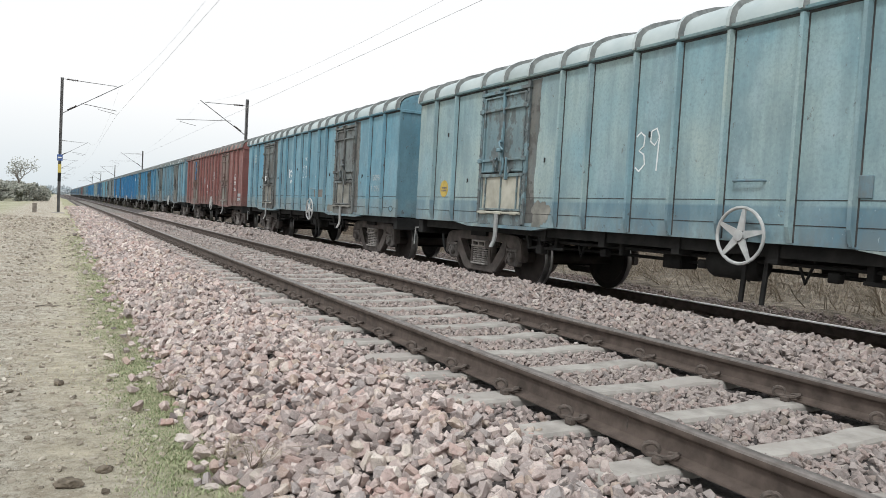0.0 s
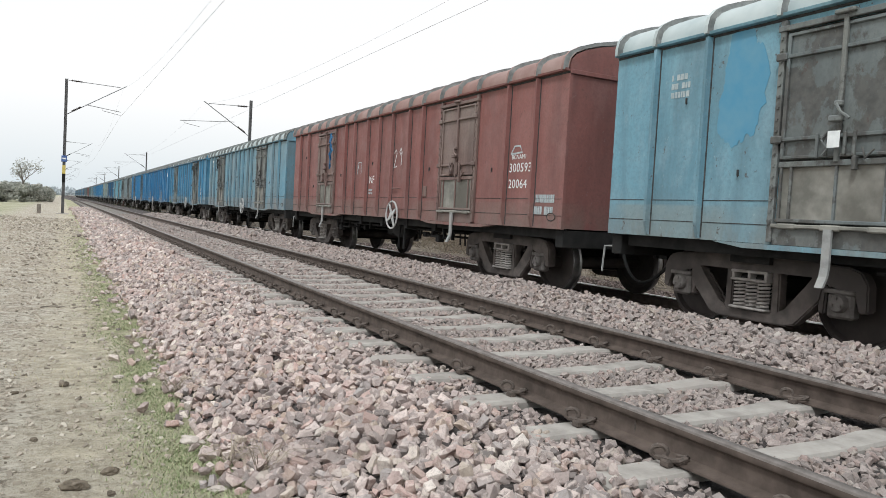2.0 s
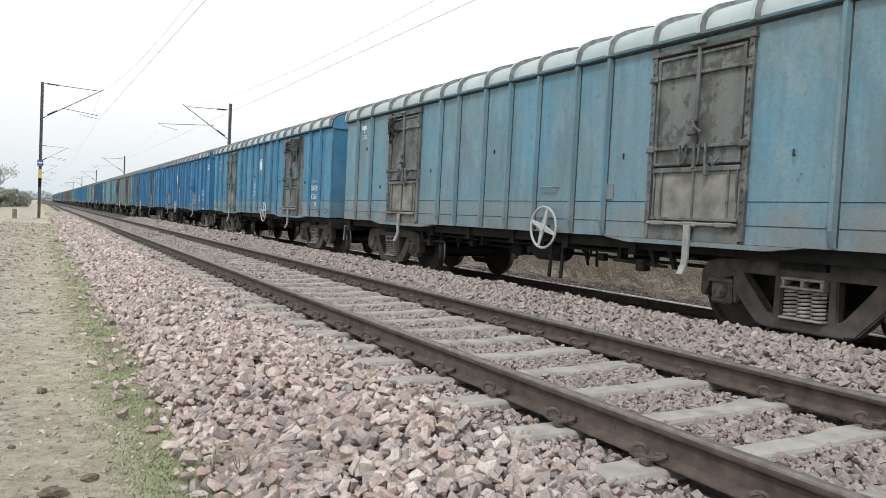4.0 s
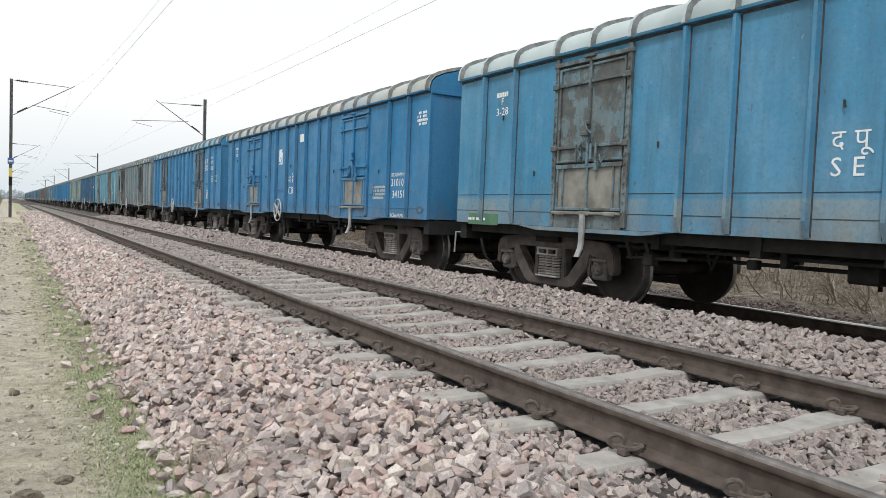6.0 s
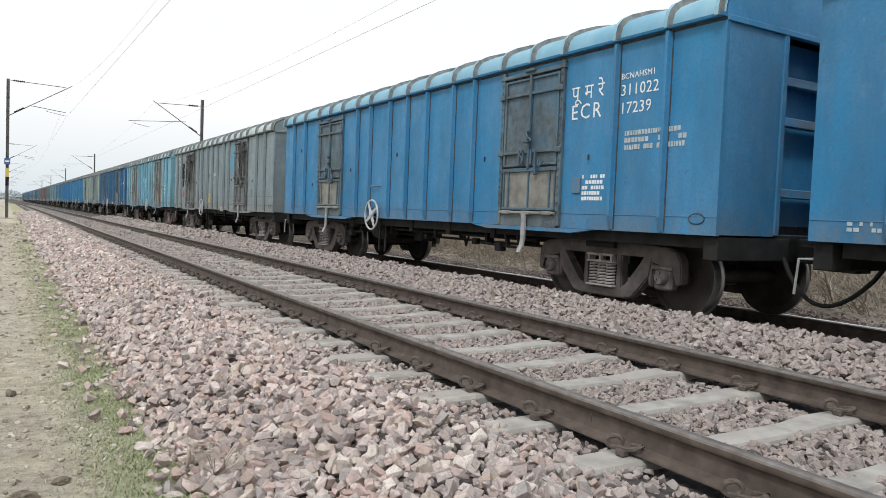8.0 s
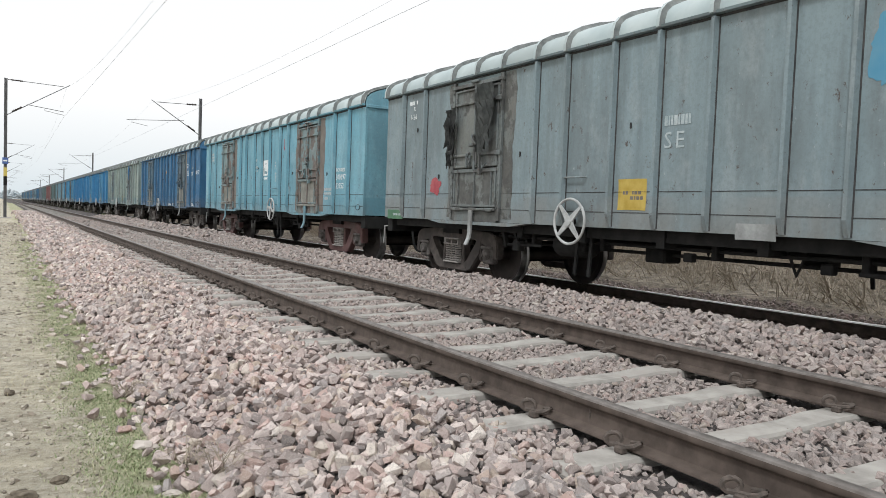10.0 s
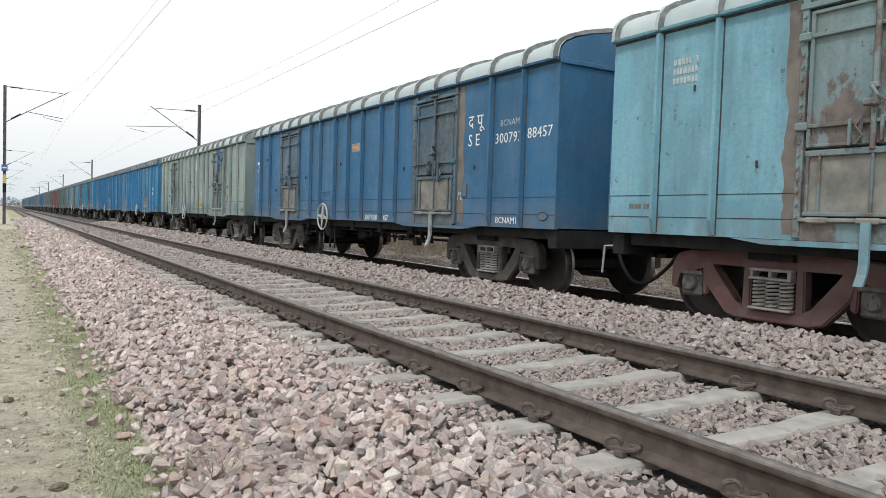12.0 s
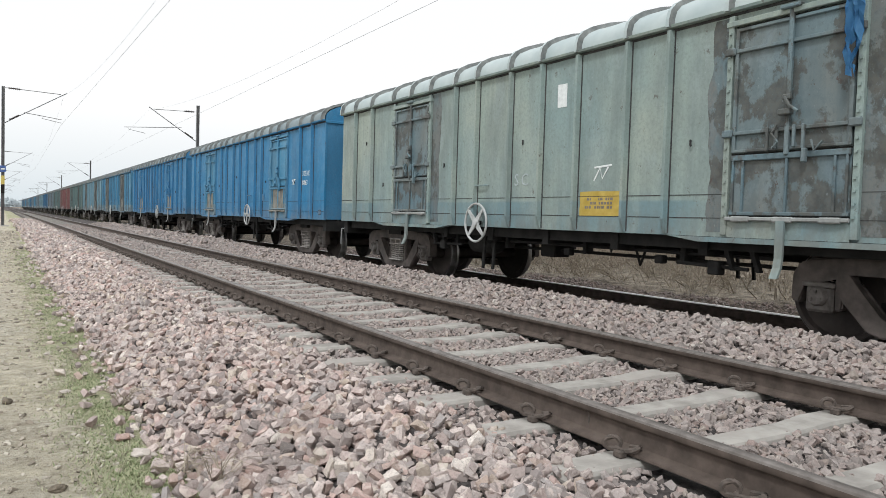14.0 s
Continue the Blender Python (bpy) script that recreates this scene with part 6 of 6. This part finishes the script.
def far_trees():
    """Tree line at the end of the straight, with haze painted into its colour."""
    rng = random.Random(77)
    V, F = [], []
    for _ in range(150):
        x = rng.uniform(-260, 300)
        y = 900 + rng.uniform(-60, 120)
        h = rng.uniform(4, 9)
        for _ in range(5):
            leaf_cloud(V, F, (x + rng.uniform(-6, 6), y, h * rng.uniform(0.3, 0.9)), (5, 5, h * 0.35), 26, 1.6, rng)
    joined("tree_line", V, F, HAZE, "pale hazy line of far trees", "backdrop", "structure")


# Pale blue-grey in place of green: the haze is in the base colour.
HAZE = leaf_material("hazed_far_foliage", (0.45, 0.50, 0.53), (0.56, 0.61, 0.64))
far_trees()


def clod(x, y, size, seed, mat, label, name="dirt_clod"):
    rng = random.Random(seed)
    bm = bmesh.new()
    bmesh.ops.create_icosphere(bm, subdivisions=3, radius=1)
    for v in bm.verts:
        n = 1 + 0.35 * noise.noise(v.co * 1.6 + Vector((seed, 0, 0))) + 0.16 * noise.noise(v.co * 5 + Vector((0, seed, 0)))
        v.co = Vector((v.co.x * size * n, v.co.y * size * 0.7 * n, v.co.z * size * 0.42 * n))
    ob = part(name, bm, mat, None, label)
    ob.matrix_basis = pose(x, y, ground_height(x, y) + size * 0.2, 0, 0, rng.uniform(0, 360))
    return tagged(ob, "", "clod" if name == "dirt_clod" else "stone", "clods on the path")


CLOD = speckled("earth_clod", (0.085, 0.068, 0.05), (0.20, 0.165, 0.125), 20, 0.95, 0, 0.8, 0.01)
PATHSTONE = speckled("path_stone", (0.40, 0.35, 0.31), (0.52, 0.46, 0.42), 20, 0.95, 0, 0.6, 0.005)
CLODS = [(-2.33, 1.72, 0.05), (-2.5, 1.55, 0.065), (-2.34, 1.42, 0.03), (-2.54, 3.78, 0.05), (-2.86, 3.6, 0.035), (-2.7, 2.4, 0.03)]
PATH_STONES = [(-1.86, 2.12, 0.075), (-2.15, 8.52, 0.06), (-2.15, 3.92, 0.04), (-1.86, 1.3, 0.045), (-2.2, 5.6, 0.035)]
for i, (x, y, s) in enumerate(CLODS):
    clod(x, y, s, i + 1, CLOD, "dark lump of earth on the dirt path")
for i, (x, y, s) in enumerate(PATH_STONES):
    clod(x, y, s, i + 20, PATHSTONE, "pale loose stone at the edge of the path", "path_stone")

bm = bmesh.new()
box(bm, -0.11, 0.11, -0.11, 0.11, -0.1, 0.85, 0.02)
ob = part("marker_post", bm, BARK, None, "short dark marker post beside the mast")
ob.matrix_basis = pose(-3.75, 46.0, -0.55)
tagged(ob, "", "post")
bm = bmesh.new()
tube(bm, [(0, 0, 0), (0.12, 0.03, 0.012), (0.25, 0.01, 0.006), (0.34, 0.05, 0.01)], 0.009, 5, 0.004)
tube(bm, [(0.14, 0.03, 0.012), (0.2, 0.1, 0.006)], 0.005, 5, 0.003)
ob = part("fallen_twig", bm, BARK, None, "dark dry twig lying on the path")
ob.matrix_basis = pose(-2.8, 8.0, ground_height(-2.8, 8.0) + 0.012)
tagged(ob, "", "twig")

def dry_weed(x, y, seed):
    """A small clump of bent dead stems among the stones."""
    rng = random.Random(seed)
    bm = bmesh.new()
    for _ in range(16):
        a, l, h = rng.uniform(0, math.tau), rng.uniform(0.08, 0.32), rng.uniform(0.03, 0.13)
        tube(bm, [(0.04 * math.cos(a * 3), 0.04 * math.sin(a * 3), -0.02), (l * 0.4 * math.cos(a), l * 0.4 * math.sin(a), h), (l * math.cos(a + 0.2), l * math.sin(a + 0.2), h * rng.uniform(0.3, 1.1))], 0.0028, 4, 0.0012)
    ob = part("dry_weed", bm, TWIG, None, "clump of dead thin stems at the edge of the ballast")
    ob.matrix_basis = pose(x, y, max(bed_height(x, y), ground_height(x, y)) + 0.045)
    return tagged(ob, "", "weed", "weeds at the ballast's edge", "stuff")


for i, (x, y) in enumerate(((-1.62, 1.3), (-1.72, 1.62), (-1.8, 3.3), (-1.95, 5.2))):
    dry_weed(x, y, i)

# the stones that the camera passes nearest, one by one
rng = random.Random(3)
single = []
for v, f in SHAPES[:12]:
    me = bpy.data.meshes.new("ballast_stone")
    me.from_pydata([tuple(c) for c in v], [], [tuple(int(i) for i in t) for t in f])
    me.materials.append(STONE)
    single.append(me)
for _ in range(300):
    x, y = rng.uniform(-1.7, -0.95), rng.uniform(0.95, 1.75)
    s = 0.078 * rng.uniform(0.65, 1.45)
    m = pose(x, y, bed_height(x, y) + s * rng.uniform(-0.05, 0.45) + 0.008, rng.uniform(-40, 40), rng.uniform(-40, 40), rng.uniform(0, 360))
    put("ballast_stone", rng.choice(single), bed, m @ Matrix.Diagonal((s, s, s, 1)))


# ---- what moves ----
SURGE_T = (0, 0.5, 1, 1.5, 2, 2.5, 5, 5.5, 6, 6.5, 7, 7.5, 10, 10.5, 11, 11.5, 12, 12.5, 13, 13.5, 14)
SURGE = (0, 0.03, 0.02, 0.13, -0.06, -0.09, -0.12, -0.02, 0.09, 0.12, -0.20, -0.02, -0.06, -0.11, -0.11, -0.02, -0.30, -0.36, -0.24, -0.27, -0.24)


def travelled(t):
    """Metres that the train has rolled by t seconds; it gathers a little speed, and surges slightly."""
    return 10.004 * t + 0.0159 * t * t + float(np.interp(t, SURGE_T, SURGE))


def motions():
    steps = [2 * i / FPS for i in range(211)]
    for w, k, sets in WAGONS:
        y = 10.476 - Y_END + PITCH * k
        walk(w, [(t, pose(TRAIN_X, y - travelled(t), RAIL_Z)) for t in (*SURGE_T[:6], 3.75, *SURGE_T[6:12], 8.75, *SURGE_T[12:])])
        for ws_, a in zip(sets, (-1.0, 1.0, -1.0, 1.0)):
            walk(ws_, [(t, pose(0, a, 0.484, math.degrees(travelled(t) / 0.484))) for t in steps])


motions()
